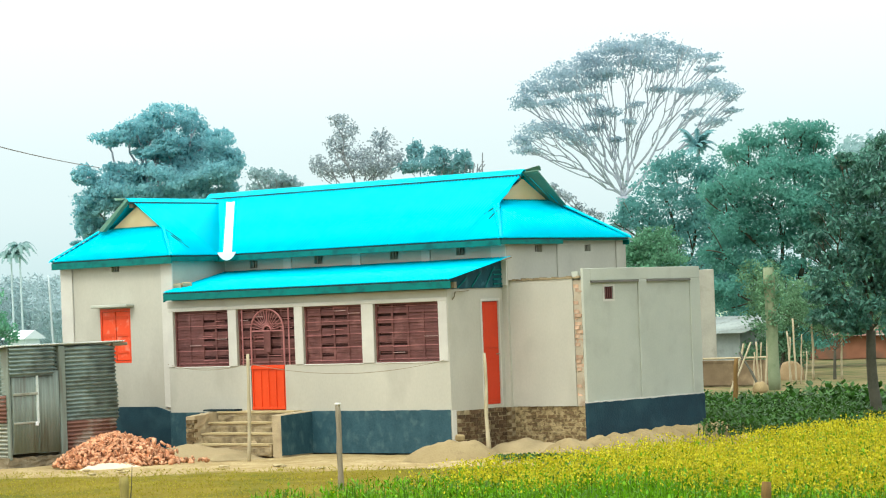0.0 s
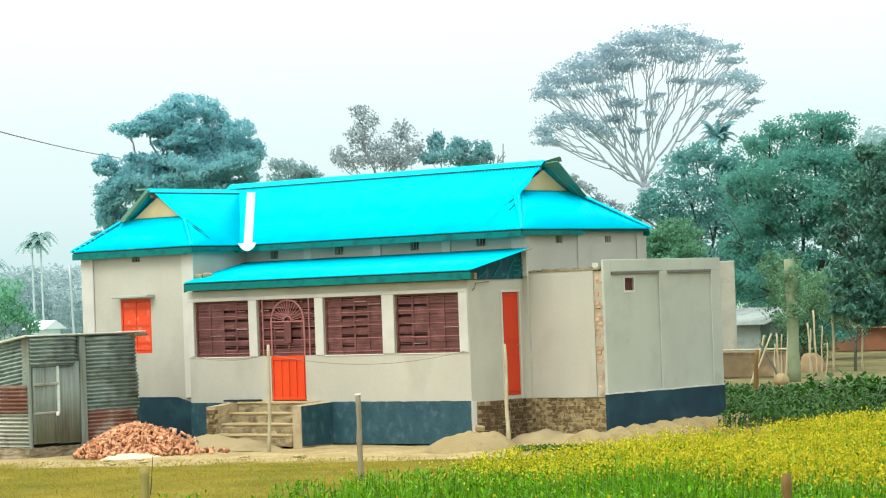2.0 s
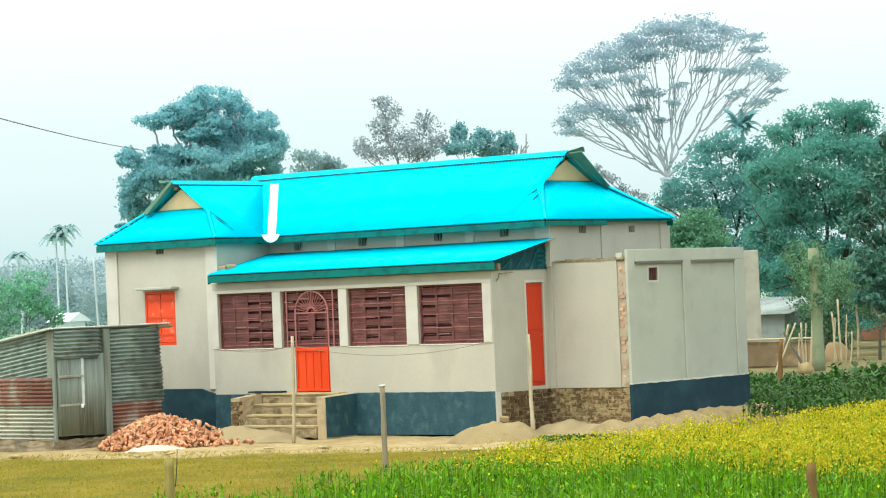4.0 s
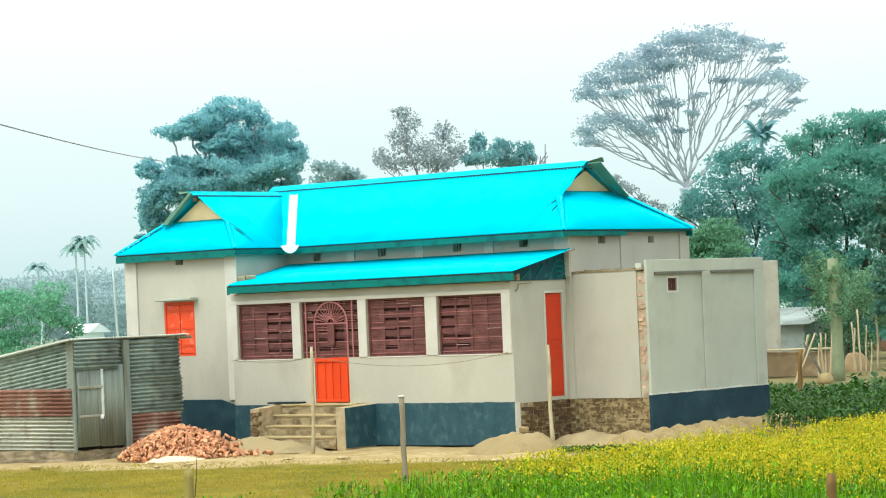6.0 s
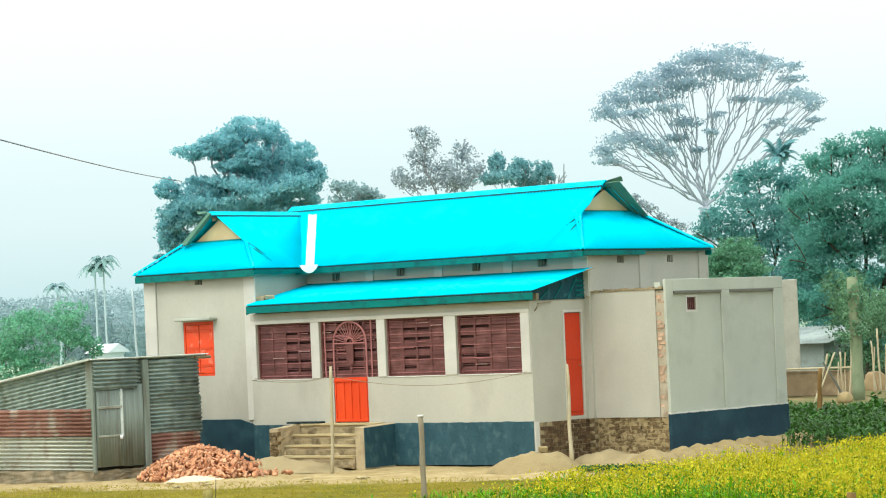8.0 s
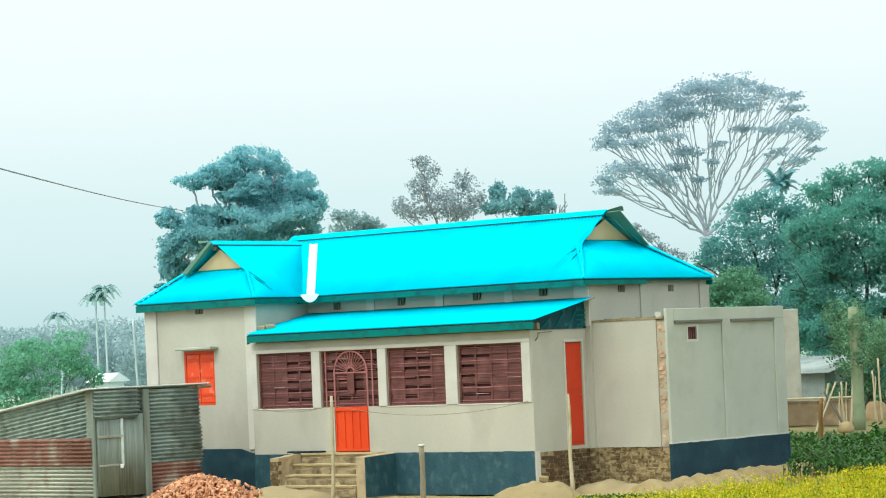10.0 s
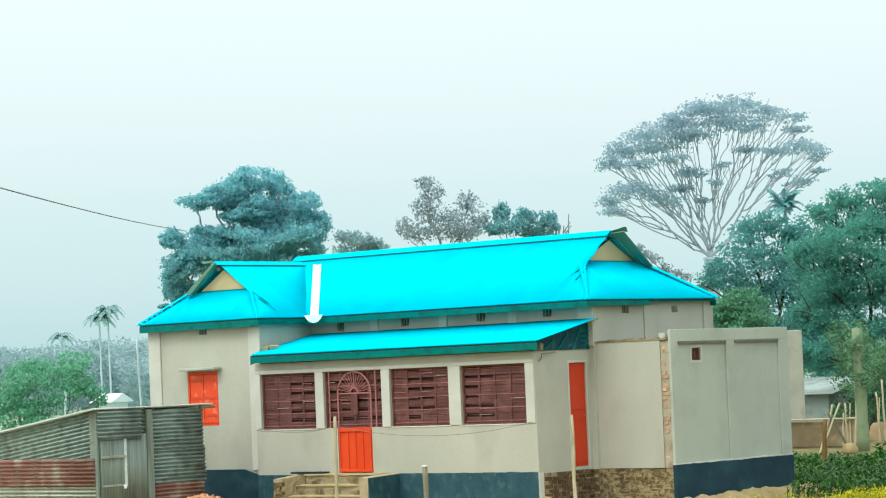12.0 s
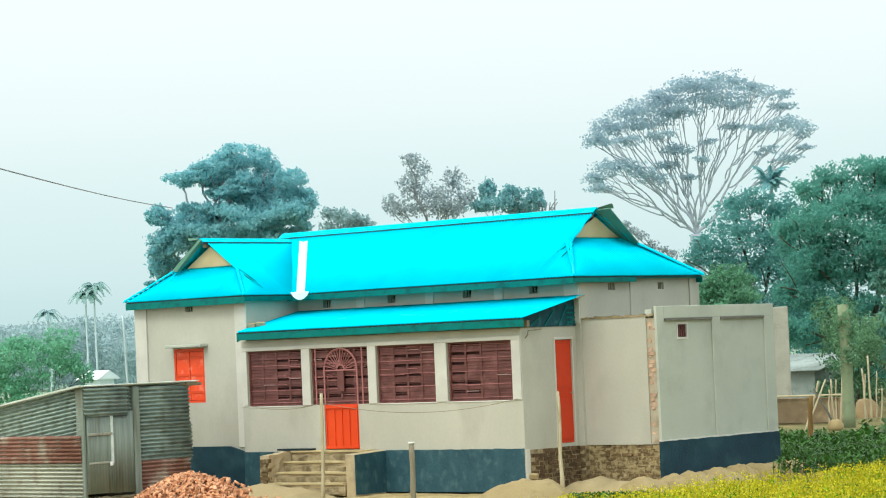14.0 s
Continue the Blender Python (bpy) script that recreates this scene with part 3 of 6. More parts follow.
part("wall", wall_along("x", -7.36, 0.0, FRONT, FRONT + 0.14, 0.0, 3.06, [(a, b, SILL, HEAD) for a, b in WINDOWS] + [gate_hole]), PLASTER, house, "plastered veranda front wall with four openings")
part("wall", wall_along("y", FRONT + 0.14, 0.0, -0.14, 0.0, 0.0, 3.06, [(-0.65, -0.13, 0.85, 2.81)]), PLASTER, house, "veranda side wall with a narrow doorway")
part("wall", wall_along("x", -7.29, 0.12, 0.0, 0.15, 0.0, EAVE, [(-6.57, -6.36, 3.68, 3.84), (-4.78, -4.55, 3.70, 3.86), (-2.77, -2.55, 3.71, 3.87), (-1.09, -0.86, 3.72, 3.88)]), PLASTER, house)
part("wall", wall_along("y", 0.15, 3.81, -0.03, 0.12, 0.0, EAVE, [(0.94, 1.16, 3.73, 3.87), (2.56, 2.76, 3.73, 3.86)]), PLASTER, house)
part("wall", wall_along("x", -10.58, 0.12, 3.81, 3.96, 0.0, EAVE), PLASTER, house)
part("wall", wall_along("x", -10.58, -7.29, -1.55, -1.40, 0.0, EAVE, [(-9.46, -8.56, 1.83, 2.96), (-9.07, -8.84, 3.73, 3.88)]), PLASTER, house, "plastered wing front wall")
part("wall", wall_along("y", -1.40, 0.0, -7.44, -7.29, 0.0, EAVE), PLASTER, house)
part("wall", wall_along("y", -1.40, 3.81, -10.58, -10.43, 0.0, EAVE), PLASTER, house)
part("floor_slab", boxes((-7.36, -0.14, FRONT + 0.14, 0.0, FLOOR - 0.15, FLOOR)), CONCRETE, house)
part("ceiling_board", boxes((-10.43, -0.03, 0.15, 3.81, 3.9, 3.93), (-10.43, -7.51, -1.40, 0.15, 3.9, 3.93)), PLASTER, house)

# pilasters and bands on the walls
for x0, x1, y0, y1, z0, z1 in (
        (-10.60, -10.24, -1.585, -1.55, 0.0, EAVE), (-7.60, -7.27, -1.585, -1.55, 0.9, EAVE),
        (-0.22, 0.145, -0.03, 0.0, 3.1, EAVE), (0.12, 0.15, 0.0, 0.24, 3.19, EAVE), (0.12, 0.145, 1.62, 1.84, 3.19, EAVE), (0.12, 0.15, 3.6, 3.84, 0.0, EAVE),
        (-5.62, -5.40, -0.03, 0.0, 3.1, EAVE), (-3.75, -3.53, -0.03, 0.0, 3.1, EAVE), (-1.95, -1.73, -0.03, 0.0, 3.1, EAVE)):
    part("pilaster", bevelled(boxes((x0, x1, y0, y1, z0, z1)), 0.008), TRIM if z0 == 3.1 or x0 < -7.0 else PLASTER, house)
# pale raised bands round the veranda openings
for a, b in zip((-7.36, -5.66, -3.87, -2.13, -0.23), (-7.20, -5.43, -3.65, -1.83, -0.02)):
    part("column", bevelled(boxes((a, b, FRONT - 0.02, FRONT, SILL - 0.002, HEAD + 0.002)), 0.006), TRIM, house)
part("lintel_band", bevelled(boxes((-7.36, -0.02, FRONT - 0.022, FRONT, HEAD + 0.003, HEAD + 0.075)), 0.006), TRIM, house)

# dado paint: thin coat on the base of the walls
part("dado", ragged_top(boxes((-3.49, -0.02, FRONT - 0.012, FRONT, 0.0, 0.81)), 34, 0.016, 1.0), DADO_FRONT, house, "faded navy painted base")
part("dado", boxes((-7.37, -6.1, FRONT - 0.012, FRONT, 0.0, 0.80)), DADO_FRONT, house, "faded navy painted base")
part("dado", prism(((-10.61, -1.60, 0), (-7.36, -1.60, 0), (-7.36, -1.60, 0.79), (-7.85, -1.60, 0.92), (-10.61, -1.60, 0.92)), (0, 0.045, 0)), DADO, house, "navy painted base")

part("corner_plaster", bevelled(boxes((0.0, 0.012, FRONT, FRONT + 0.13, 0.0, 0.80)), 0.004), TRIM, house, "pale unpainted strip at the corner")

# vents under the eaves: two bars each
def vent(x, y, z, axis):
    w, h = 0.22, 0.15
    bm = bmesh.new()
    for k in range(3):
        t = (k + 0.5) / 3
        if axis == "x":
            box(bm, x + w * t - 0.012, x + w * t + 0.012, y + 0.05, y + 0.07, z, z + h)
        else:
            box(bm, x - 0.07, x - 0.05, y + w * t - 0.012, y + w * t + 0.012, z, z + h)
    part("vent", bm, CONCRETE, house, "small barred vent hole")
for x, z in ((-6.57, 3.68), (-4.78, 3.70), (-2.77, 3.71), (-1.09, 3.72)):
    vent(x, 0.0, z, "x")
vent(-9.07, -1.55, 3.73, "x")
vent(0.12, 0.94, 3.73, "y")
vent(0.12, 2.56, 3.73, "y")

# veranda windows: iron frame, flat uprights and louvre slats before plates painted dark as the unlit inside
def veranda_window(a, b, seed, gaps):
    rnd = np.random.default_rng(seed)
    root = part("window", boxes((a, b, FRONT + 0.05, FRONT + 0.09, SILL, SILL + 0.03), (a, b, FRONT + 0.05, FRONT + 0.09, HEAD - 0.03, HEAD),
                                (a, a + 0.035, FRONT + 0.05, FRONT + 0.09, SILL + 0.03, HEAD - 0.03), (b - 0.035, b, FRONT + 0.05, FRONT + 0.09, SILL + 0.03, HEAD - 0.03)), GRILLE, house, "red oxide iron window grille")
    n = len(gaps)
    w = (b - a - 0.07) / n
    for i in range(n):
        x0 = a + 0.035 + i * w
        part("upright", boxes((x0 + w * 0.90, x0 + w * 1.03 if i < n - 1 else b - 0.03, FRONT + 0.066, FRONT + 0.073, SILL + 0.02, HEAD - 0.02)), GRILLE, root)
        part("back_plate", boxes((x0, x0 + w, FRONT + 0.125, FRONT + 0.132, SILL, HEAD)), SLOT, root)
        for k in range(6):
            z = SILL + 0.035 + k * 0.179
            shut = gaps[i] == "c" or rnd.random() < 0.12
            wide = 0.1775 if shut else 0.10 + 0.025 * rnd.random()
            bm = bmesh.new()
            v = box(bm, x0 + 0.001, x0 + w - 0.001, FRONT + 0.075, FRONT + 0.082, z, z + wide)
            for q in v[4:]:
                q.co.y += 0.014 + rnd.normal() * 0.004
            part("slat", bm, GRILLE, root)
            for dz in (0.03, 0.085, 0.15):
                if rnd.random() < (0.05 if shut else 0.16):
                    part("rod", tube(bmesh.new(), ((x0, FRONT + 0.06, z + dz), (x0 + w * (0.6 + 0.4 * rnd.random()), FRONT + 0.06, z + dz)), (0.006, 0.006), 4), GATEIRON if rnd.random() < 0.6 else PALEROD, root)
    for k in range(17):
        z = SILL + 0.06 + k * 0.0625
        part("rod", tube(bmesh.new(), ((a, FRONT + 0.064, z), (b, FRONT + 0.064, z + 0.004)), (0.005, 0.005), 4), GATEIRON if k % 4 == 0 else GRILLE, root)
    return root
veranda_window(*WINDOWS[0], 1, "ccoo")
gate_grille = veranda_window(*WINDOWS[1], 2, "oooo")
veranda_window(*WINDOWS[2], 3, "cooc")
veranda_window(*WINDOWS[3], 4, "oocc")
for a, b in WINDOWS:
    if a != WINDOWS[1][0]:
        part("window_sill", bevelled(boxes((a - 0.02, b + 0.02, FRONT - 0.012, FRONT + 0.03, SILL - 0.025, SILL - 0.003)), 0.006), TRIM, house)

# gate: sheet-iron lower leaf, arch with spokes above
GX, GZ, GR = -4.63, 2.40, 0.44
gate = part("gate", boxes((-5.075, -4.185, FRONT + 0.02, FRONT + 0.045, FLOOR + 0.02, SILL + 0.0)), RED, house, "orange red sheet iron gate")
for x in (-5.05, -4.83, -4.63, -4.43, -4.22):
    part("rib", bevelled(boxes((x - 0.014, x + 0.014, FRONT - 0.005, FRONT + 0.02, FLOOR + 0.03, SILL - 0.01)), 0.004), RED, gate)
part("rail", bevelled(boxes((-5.075, -4.185, FRONT - 0.008, FRONT + 0.018, SILL - 0.08, SILL - 0.03)), 0.004), RED, gate)
part("rail", bevelled(boxes((-5.075, -4.185, FRONT - 0.008, FRONT + 0.018, FLOOR + 0.03, FLOOR + 0.08)), 0.004), RED, gate)
arch_pts = [(GX + GR * math.cos(a), FRONT + 0.02, GZ + GR * 0.96 * math.sin(a)) for a in (math.pi * k / 20 for k in range(21))]
part("arch", tube(bmesh.new(), [(GX + GR, FRONT + 0.02, SILL)] + arch_pts + [(GX - GR, FRONT + 0.02, SILL)], [0.017] * 23, 6), GATEIRON, gate, "arched pale red iron bar")
part("hub", tube(bmesh.new(), [(GX + 0.10 * math.cos(a), FRONT + 0.02, GZ + 0.10 * math.sin(a)) for a in (math.pi * k / 8 for k in range(9))], [0.014] * 9, 6), GATEIRON, gate)
for k in range(1, 16):
    a = math.pi * k / 16
    part("spoke", tube(bmesh.new(), [(GX + r * math.cos(a), FRONT + 0.02, GZ + r * 0.97 * math.sin(a)) for r in (0.10, GR)], (0.007, 0.007), 4), GATEIRON, gate)
for x in (-5.30, -4.05):
    part("bar", tube(bmesh.new(), ((x, FRONT + 0.02, SILL), (x, FRONT + 0.02, HEAD)), (0.014, 0.014), 6), GATEIRON, gate)
part("cross_bar", boxes((-5.07, -4.19, FRONT + 0.012, FRONT + 0.028, GZ - 0.015, GZ + 0.01)), GATEIRON, gate)
part("lock_plate", boxes((-4.72, -4.54, FRONT + 0.01, FRONT + 0.03, 1.98, 2.38)), GRILLE, gate)

# wing window: closed two-leaf shutter under a small concrete hood
wing_window = part("window", boxes((-9.46, -8.56, -1.545, -1.50, 2.90, 2.96), (-9.46, -8.56, -1.545, -1.50, 1.83, 1.88), (-9.46, -9.41, -1.545, -1.50, 1.88, 2.90), (-8.61, -8.56, -1.545, -1.50, 1.88, 2.90)), RED, house, "closed orange red shutter window")
for x0, x1 in ((-9.405, -9.02), (-9.0, -8.615)):
    leaf = part("shutter", bevelled(boxes((x0, x1, -1.535, -1.505, 1.885, 2.895)), 0.006), RED_WORN, wing_window)
    for z in (2.02, 2.38, 2.74):
        part("batten", bevelled(boxes((x0 + 0.03, x1 - 0.03, -1.548, -1.535, z, z + 0.06)), 0.004), RED, leaf)
part("hood", bevelled(boxes((-9.50, -8.43, -1.78, -1.55, 2.985, 3.045)), 0.012), PLASTER_GREY, house, "thin concrete hood over the window")

# side door of the veranda
side_door = part("door", boxes((-0.06, -0.03, -0.645, -0.135, 0.855, 2.80)), DOOR_RED, house, "closed narrow red iron door")
part("handle", tube(bmesh.new(), ((-0.03, -0.20, 1.80), (0.03, -0.20, 1.80), (0.03, -0.24, 1.80)), (0.012, 0.012, 0.012), 6), WOOD, side_door)
part("panel", bevelled(boxes((-0.03, -0.018, -0.60, -0.18, 1.92, 2.72)), 0.005), DOOR_RED, side_door)
part("panel", bevelled(boxes((-0.03, -0.018, -0.60, -0.18, 0.93, 1.70)), 0.005), DOOR_RED, side_door)
part("door_frame", boxes((0.0, 0.012, -0.69, -0.65, 0.80, 2.811), (0.0, 0.012, -0.13, -0.10, 0.80, 2.811), (0.0, 0.012, -0.69, -0.10, 2.812, 2.86)), TRIM, house)
part("pipe", tube(bmesh.new(), ((0.0, -1.52, 2.86), (0.06, -1.52, 2.92), (0.06, -1.50, 3.0), (0.06, -1.1, 3.02)), (0.012,) * 4, 6), WOOD, house, "short bent pipe by the door")

# steps with brick side walls
stairs = thing("entrance_steps", "worn cement steps with rough brick side walls", "steps")
for k in range(4):
    z = FLOOR - 0.02 - k * 0.2
    y0 = FRONT - 0.20 - k * 0.24
    bm = rough(boxes((-5.84, -3.76, y0, FRONT - 0.03, max(z - 0.2, -0.05), z)), 9, 0.03, k * 3.1)
    part("step", bm, STEP, stairs)
    part("tread", rough(boxes((-5.83, -3.77, y0 - 0.035, y0 + 0.22, z - 0.004, z + 0.028)), 9, 0.012, k * 7.0), PALE_CLOD, stairs, "pale worn cement tread")
    part("riser", rough(boxes((-5.80, -3.78, y0 - 0.022, y0 + 0.02, max(z - 0.18, 0.0), z - 0.06)), 9, 0.025, k * 5.0), MORTAR, stairs, "broken brown riser")
part("side_wall", bevelled(prism(((-3.50, -2.56, -0.05), (-3.50, FRONT - 0.014, -0.05), (-3.50, FRONT - 0.014, 0.815), (-3.50, -2.56, 0.78)), (-0.24, 0, 0)), 0.012), STEP, stairs)
part("paint", prism(((-3.499, -2.555, 0.0), (-3.499, FRONT - 0.016, 0.0), (-3.499, FRONT - 0.016, 0.80), (-3.499, -2.555, 0.765)), (0.012, 0, 0)), DADO_FRONT, stairs, "faded navy painted side")
part("side_wall", rough(prism(((-5.86, -2.50, -0.05), (-5.86, FRONT - 0.03, -0.05), (-5.86, FRONT - 0.03, 0.83), (-5.86, -2.50, 0.76)), (-0.25, 0, 0)), 8, 0.025, 2.0), STEP, stairs)
part("ledge", boxes((-6.25, -5.35, FRONT - 0.20, FRONT - 0.015, 0.83, 0.865)), DARK_STRIP, house, "thin dark ledge above the dado")

# lean-to veranda roof
LX0, LX1, LY, LZ0, LZ1 = -7.27, 0.25, -1.86, 3.245, 3.64
slope = Vector((0, 0.0 - LY, LZ1 - LZ0))
veranda_roof = part("veranda_roof", boxes((LX0 + 0.1, LX1 - 0.1, FRONT + 0.02, FRONT + 0.10, 3.07, 3.19)), WOOD, house, "lean-to cyan tin veranda roof")
corrugated("tin_sheet", (LX0, LY, LZ0), (1, 0, 0), slope, LX1 - LX0, lambda s: (0.0, slope.length - 0.01), ROOF, veranda_roof)
bm = bmesh.new()
box(bm, LX0, LX1 - 0.02, LY + 0.01, LY + 0.03, LZ0 - 0.17, LZ0 - 0.04)
part("fascia", bm, FASCIA, veranda_roof, "sea green painted fascia board")
# added strip, its black is the shade below the veranda tin
part("eave_batten", boxes((LX0 + 0.03, LX1 - 0.03, LY + 0.014, LY + 0.05, LZ0 - 0.038, LZ0 - 0.008)), DARK_STRIP, veranda_roof, "near-black strip for the shade under the tin")
part("fascia", prism(((LX0 - 0.01, LY + 0.01, LZ0 - 0.20), (LX0 - 0.01, FRONT + 0.3, LZ0 - 0.05), (LX0 - 0.01, FRONT + 0.3, LZ0 + 0.05), (LX0 - 0.01, LY + 0.01, LZ0 - 0.02)), (0.015, 0, 0)), FASCIA, veranda_roof)
part("end_sheet", prism(((0.01, LY + 0.06, 3.06), (0.01, -0.002, 3.06), (0.01, -0.002, 3.58), (0.01, LY + 0.06, 3.22)), (0.012, 0, 0)), CLOTH, veranda_roof, "dark teal sheet closing the roof's end")
for k in range(4):
    part("slat", boxes((0.03, 0.05, -0.30, -0.04, 3.12 + k * 0.09, 3.145 + k * 0.09)), FASCIA, veranda_roof)
for k in range(3):
    y = -0.55 - 0.42 * k
    part("strut", tube(bmesh.new(), ((0.04, y, 3.08), (0.04, y + 0.28, 3.40 - 0.1 * k + 0.06)), (0.012, 0.012), 5), FASCIA, veranda_roof)
part("rafter_end", tube(bmesh.new(), ((0.22, -0.25, 3.575), (0.34, -0.10, 3.63)), (0.02, 0.015), 5), WOOD, veranda_roof)

# main roof: long slopes, hipped ends with small gables
EX0, EX1, EY0, EY1, RZ = -10.38, 0.29, -0.34, 3.90, 5.36
RY = (EY0 + EY1) / 2
RUN = RY - EY0
RX1, VX1, VT = -0.74, -0.56, 1.07
RX0, VX0 = -9.33, -9.53
main_roof = part("roof", boxes((RX0 + 0.1, RX1 - 0.1, RY - 0.05, RY + 0.05, RZ - 0.16, RZ - 0.06)), WOOD, house, "cyan painted corrugated tin roof")
up_f = Vector((0, RUN, RZ - EAVE))


def main_span(s):
    x = EX0 + s
    if x > VX1:
        t = VT * (EX1 - x) / (EX1 - VX1)
    elif x > RX1:
        t = VT + (RUN - VT) * (VX1 - x) / (VX1 - RX1)
    elif x > RX0:
        t = RUN
    elif x > VX0:
        t = VT + (RUN - VT) * (x - VX0) / (RX0 - VX0)
    else:
        t = VT * (x - EX0) / (VX0 - EX0)
    return 0.0, max(t, 0.004) * up_f.length / RUN


corrugated("tin_sheet", (EX0, EY0, EAVE), (1, 0, 0), up_f, EX1 - EX0, main_span, ROOF, main_roof)
corrugated("tin_sheet", (EX1, EY1, EAVE), (-1, 0, 0), (0, -RUN, RZ - EAVE), EX1 - EX0, lambda s: main_span(EX1 - EX0 - s), ROOF, main_roof)
HG = 0.80
for ex, gx, sgn in ((EX1, -0.80, 1), (EX0, -9.28, -1)):
    inward = Vector((gx - ex, 0, HG))
    wid = EY1 - EY0
    lim = lambda s: (0.0, max(0.004, min(1.0, s / 1.15, (wid - s) / 1.15)) * inward.length)
    corrugated("tin_sheet", (ex, EY0 if sgn > 0 else EY1, EAVE), (0, sgn, 0), inward, wid, lim, ROOF, main_roof)
    zg = EAVE + HG - 0.03
    hw = (RZ - zg) / (RZ - EAVE) * RUN - 0.05
    part("gable_board", prism(((gx, RY - hw, zg), (gx, RY + hw, zg), (gx, RY + (0.06 if sgn > 0 else 0.0), RZ - 0.15)), (-0.03 * sgn, 0, 0)), GABLE, main_roof, "ochre gable board")
    part("gable_trim", bevelled(boxes((min(gx, gx + 0.03 * sgn), max(gx, gx + 0.03 * sgn), RY - hw, RY + hw, zg, zg + 0.035)), 0.006), FASCIA, main_roof)


def cap(parent, p, q, n1, n2, wide=0.13, lift=0.034):
    """A folded ridge or hip capping from p to q; n1, n2: downhill directions on either side."""
    p, q = Vector(p), Vector(q)
    n1, n2 = Vector(n1).normalized() * wide, Vector(n2).normalized() * wide
    up = Vector((0, 0, lift))
    bm = bmesh.new()
    rows = [[bm.verts.new(e + o + up) for o in (n1, Vector((0, 0, 0.012)), n2)] for e in (p, q)]
    low = [[bm.verts.new(e + o + up - Vector((0, 0, 0.02))) for o in (n1, Vector((0, 0, 0.012)), n2)] for e in (p, q)]
    for r in (rows, low):
        for k in (0, 1):
            bm.faces.new((r[0][k], r[0][k + 1], r[1][k + 1], r[1][k]))
    for k in (0, 2):
        bm.faces.new((rows[0][k], rows[1][k], low[1][k], low[0][k]))
    for e in (0, 1):
        bm.faces.new((rows[e][0], rows[e][1], rows[e][2], low[e][2], low[e][1], low[e][0]))
    if wide > 0.1:                               # near-black strip as the shade under the capping, broken by the corrugations
        for n in (n1, n2):
            foot = n * 0.97
            part("ridge_filler", prism([e + foot + Vector((0, 0, z)) for e, z in ((p, -0.02), (q, -0.02), (q, lift - 0.006), (p, lift - 0.006))], n.normalized() * 0.012), DARK_STRIP, parent)
    return part("ridge_cap", bm, ROOF, parent)


dn_f, dn_b = Vector((0, -RUN, EAVE - RZ)), Vector((0, RUN, EAVE - RZ))
cap(main_roof, (RX0 - 0.05, RY, RZ), (RX1 + 0.03, RY, RZ), dn_f, dn_b, 0.17)
dn_e = Vector((1.09, 0, -HG))
cap(main_roof, (EX1, EY0, EAVE), (VX1 - 0.02, EY0 + VT, EAVE + 0.685), dn_f + Vector((-0.6, 0, 0)), dn_e + Vector((0, 0.6, 0)), 0.035, 0.024)
cap(main_roof, (EX1, EY1, EAVE), (VX1 - 0.02, EY1 - VT, EAVE + 0.685), dn_b + Vector((-0.6, 0, 0)), dn_e + Vector((0, -0.6, 0)), 0.07)
part("ridge_end", bevelled(prism(((RX1 - 0.05, RY, RZ + 0.015), (RX1 + 0.32, RY + 0.1, RZ + 0.10), (RX1 + 0.28, RY + 0.18, RZ + 0.02)), (0, 0.05, -0.02)), 0.003), RAWTIN, main_roof, "bent end of the ridge capping")
part("verge", prism(((-0.40, RY + 0.02, RZ + 0.01), (-0.82, RY + 0.02, RZ - 0.01), (-0.82, RY + 1.02, RZ - 0.665), (-0.50, RY + 1.06, RZ - 0.67)), (0, 0, -0.02)), RAWTIN, main_roof, "bare tin underside of the gable overhang")
# near-black strips between the tin and the boards: eave shade put in as colour
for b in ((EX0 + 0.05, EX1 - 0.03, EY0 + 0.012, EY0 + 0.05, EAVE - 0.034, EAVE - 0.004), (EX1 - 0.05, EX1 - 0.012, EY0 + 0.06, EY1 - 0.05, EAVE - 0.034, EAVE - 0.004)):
    part("eave_batten", boxes(b), DARK_STRIP, main_roof, "near-black strip for the shade under the tin")
# fascia boards
for b in ((EX0, EX1 - 0.02, EY0 + 0.01, EY0 + 0.03, EAVE - 0.145, EAVE - 0.035), (EX1 - 0.03, EX1 - 0.01, EY0 + 0.03, 1.65, EAVE - 0.125, EAVE - 0.035), (EX1 - 0.05, EX1 - 0.03, 1.66, EY1 - 0.03, EAVE - 0.06, EAVE - 0.03), (EX0, EX1 - 0.02, EY1 - 0.03, EY1 - 0.01, EAVE - 0.145, EAVE - 0.035)):
    part("fascia", bevelled(boxes(b), 0.004), FASCIA, main_roof, "sea green painted fascia board")

# wing roof: ridge runs back from the front gable
WX0, WX1, WY, WR = -10.70, -7.11, -1.76, 5.22
WMX = (WX0 + WX1) / 2
WRUN = WX1 - WMX
WRY, WVY, WVT = -1.18, -1.09, 0.78
wing_roof = part("roof", boxes((WMX - 0.05, WMX + 0.05, WRY + 0.1, 1.3, WR - 0.16, WR - 0.06)), WOOD, house, "cyan painted tin roof of the wing")
up_w = Vector((-WRUN, 0, WR - EAVE))
BACK = 1.75


def wing_span(s):
    y = WY + s
    if y < WVY:
        t = WVT * (y - WY) / (WVY - WY)
    else:
        t = WRUN
    lo = max(0.0, (y - EY0) * (RZ - EAVE) / RUN / (WR - EAVE) * WRUN) if y > EY0 else 0.0
    return min(lo, t) * up_w.length / WRUN, max(t, 0.004) * up_w.length / WRUN


corrugated("tin_sheet", (WX1, WY, EAVE), (0, 1, 0), up_w, BACK - WY, wing_span, ROOF, wing_roof)
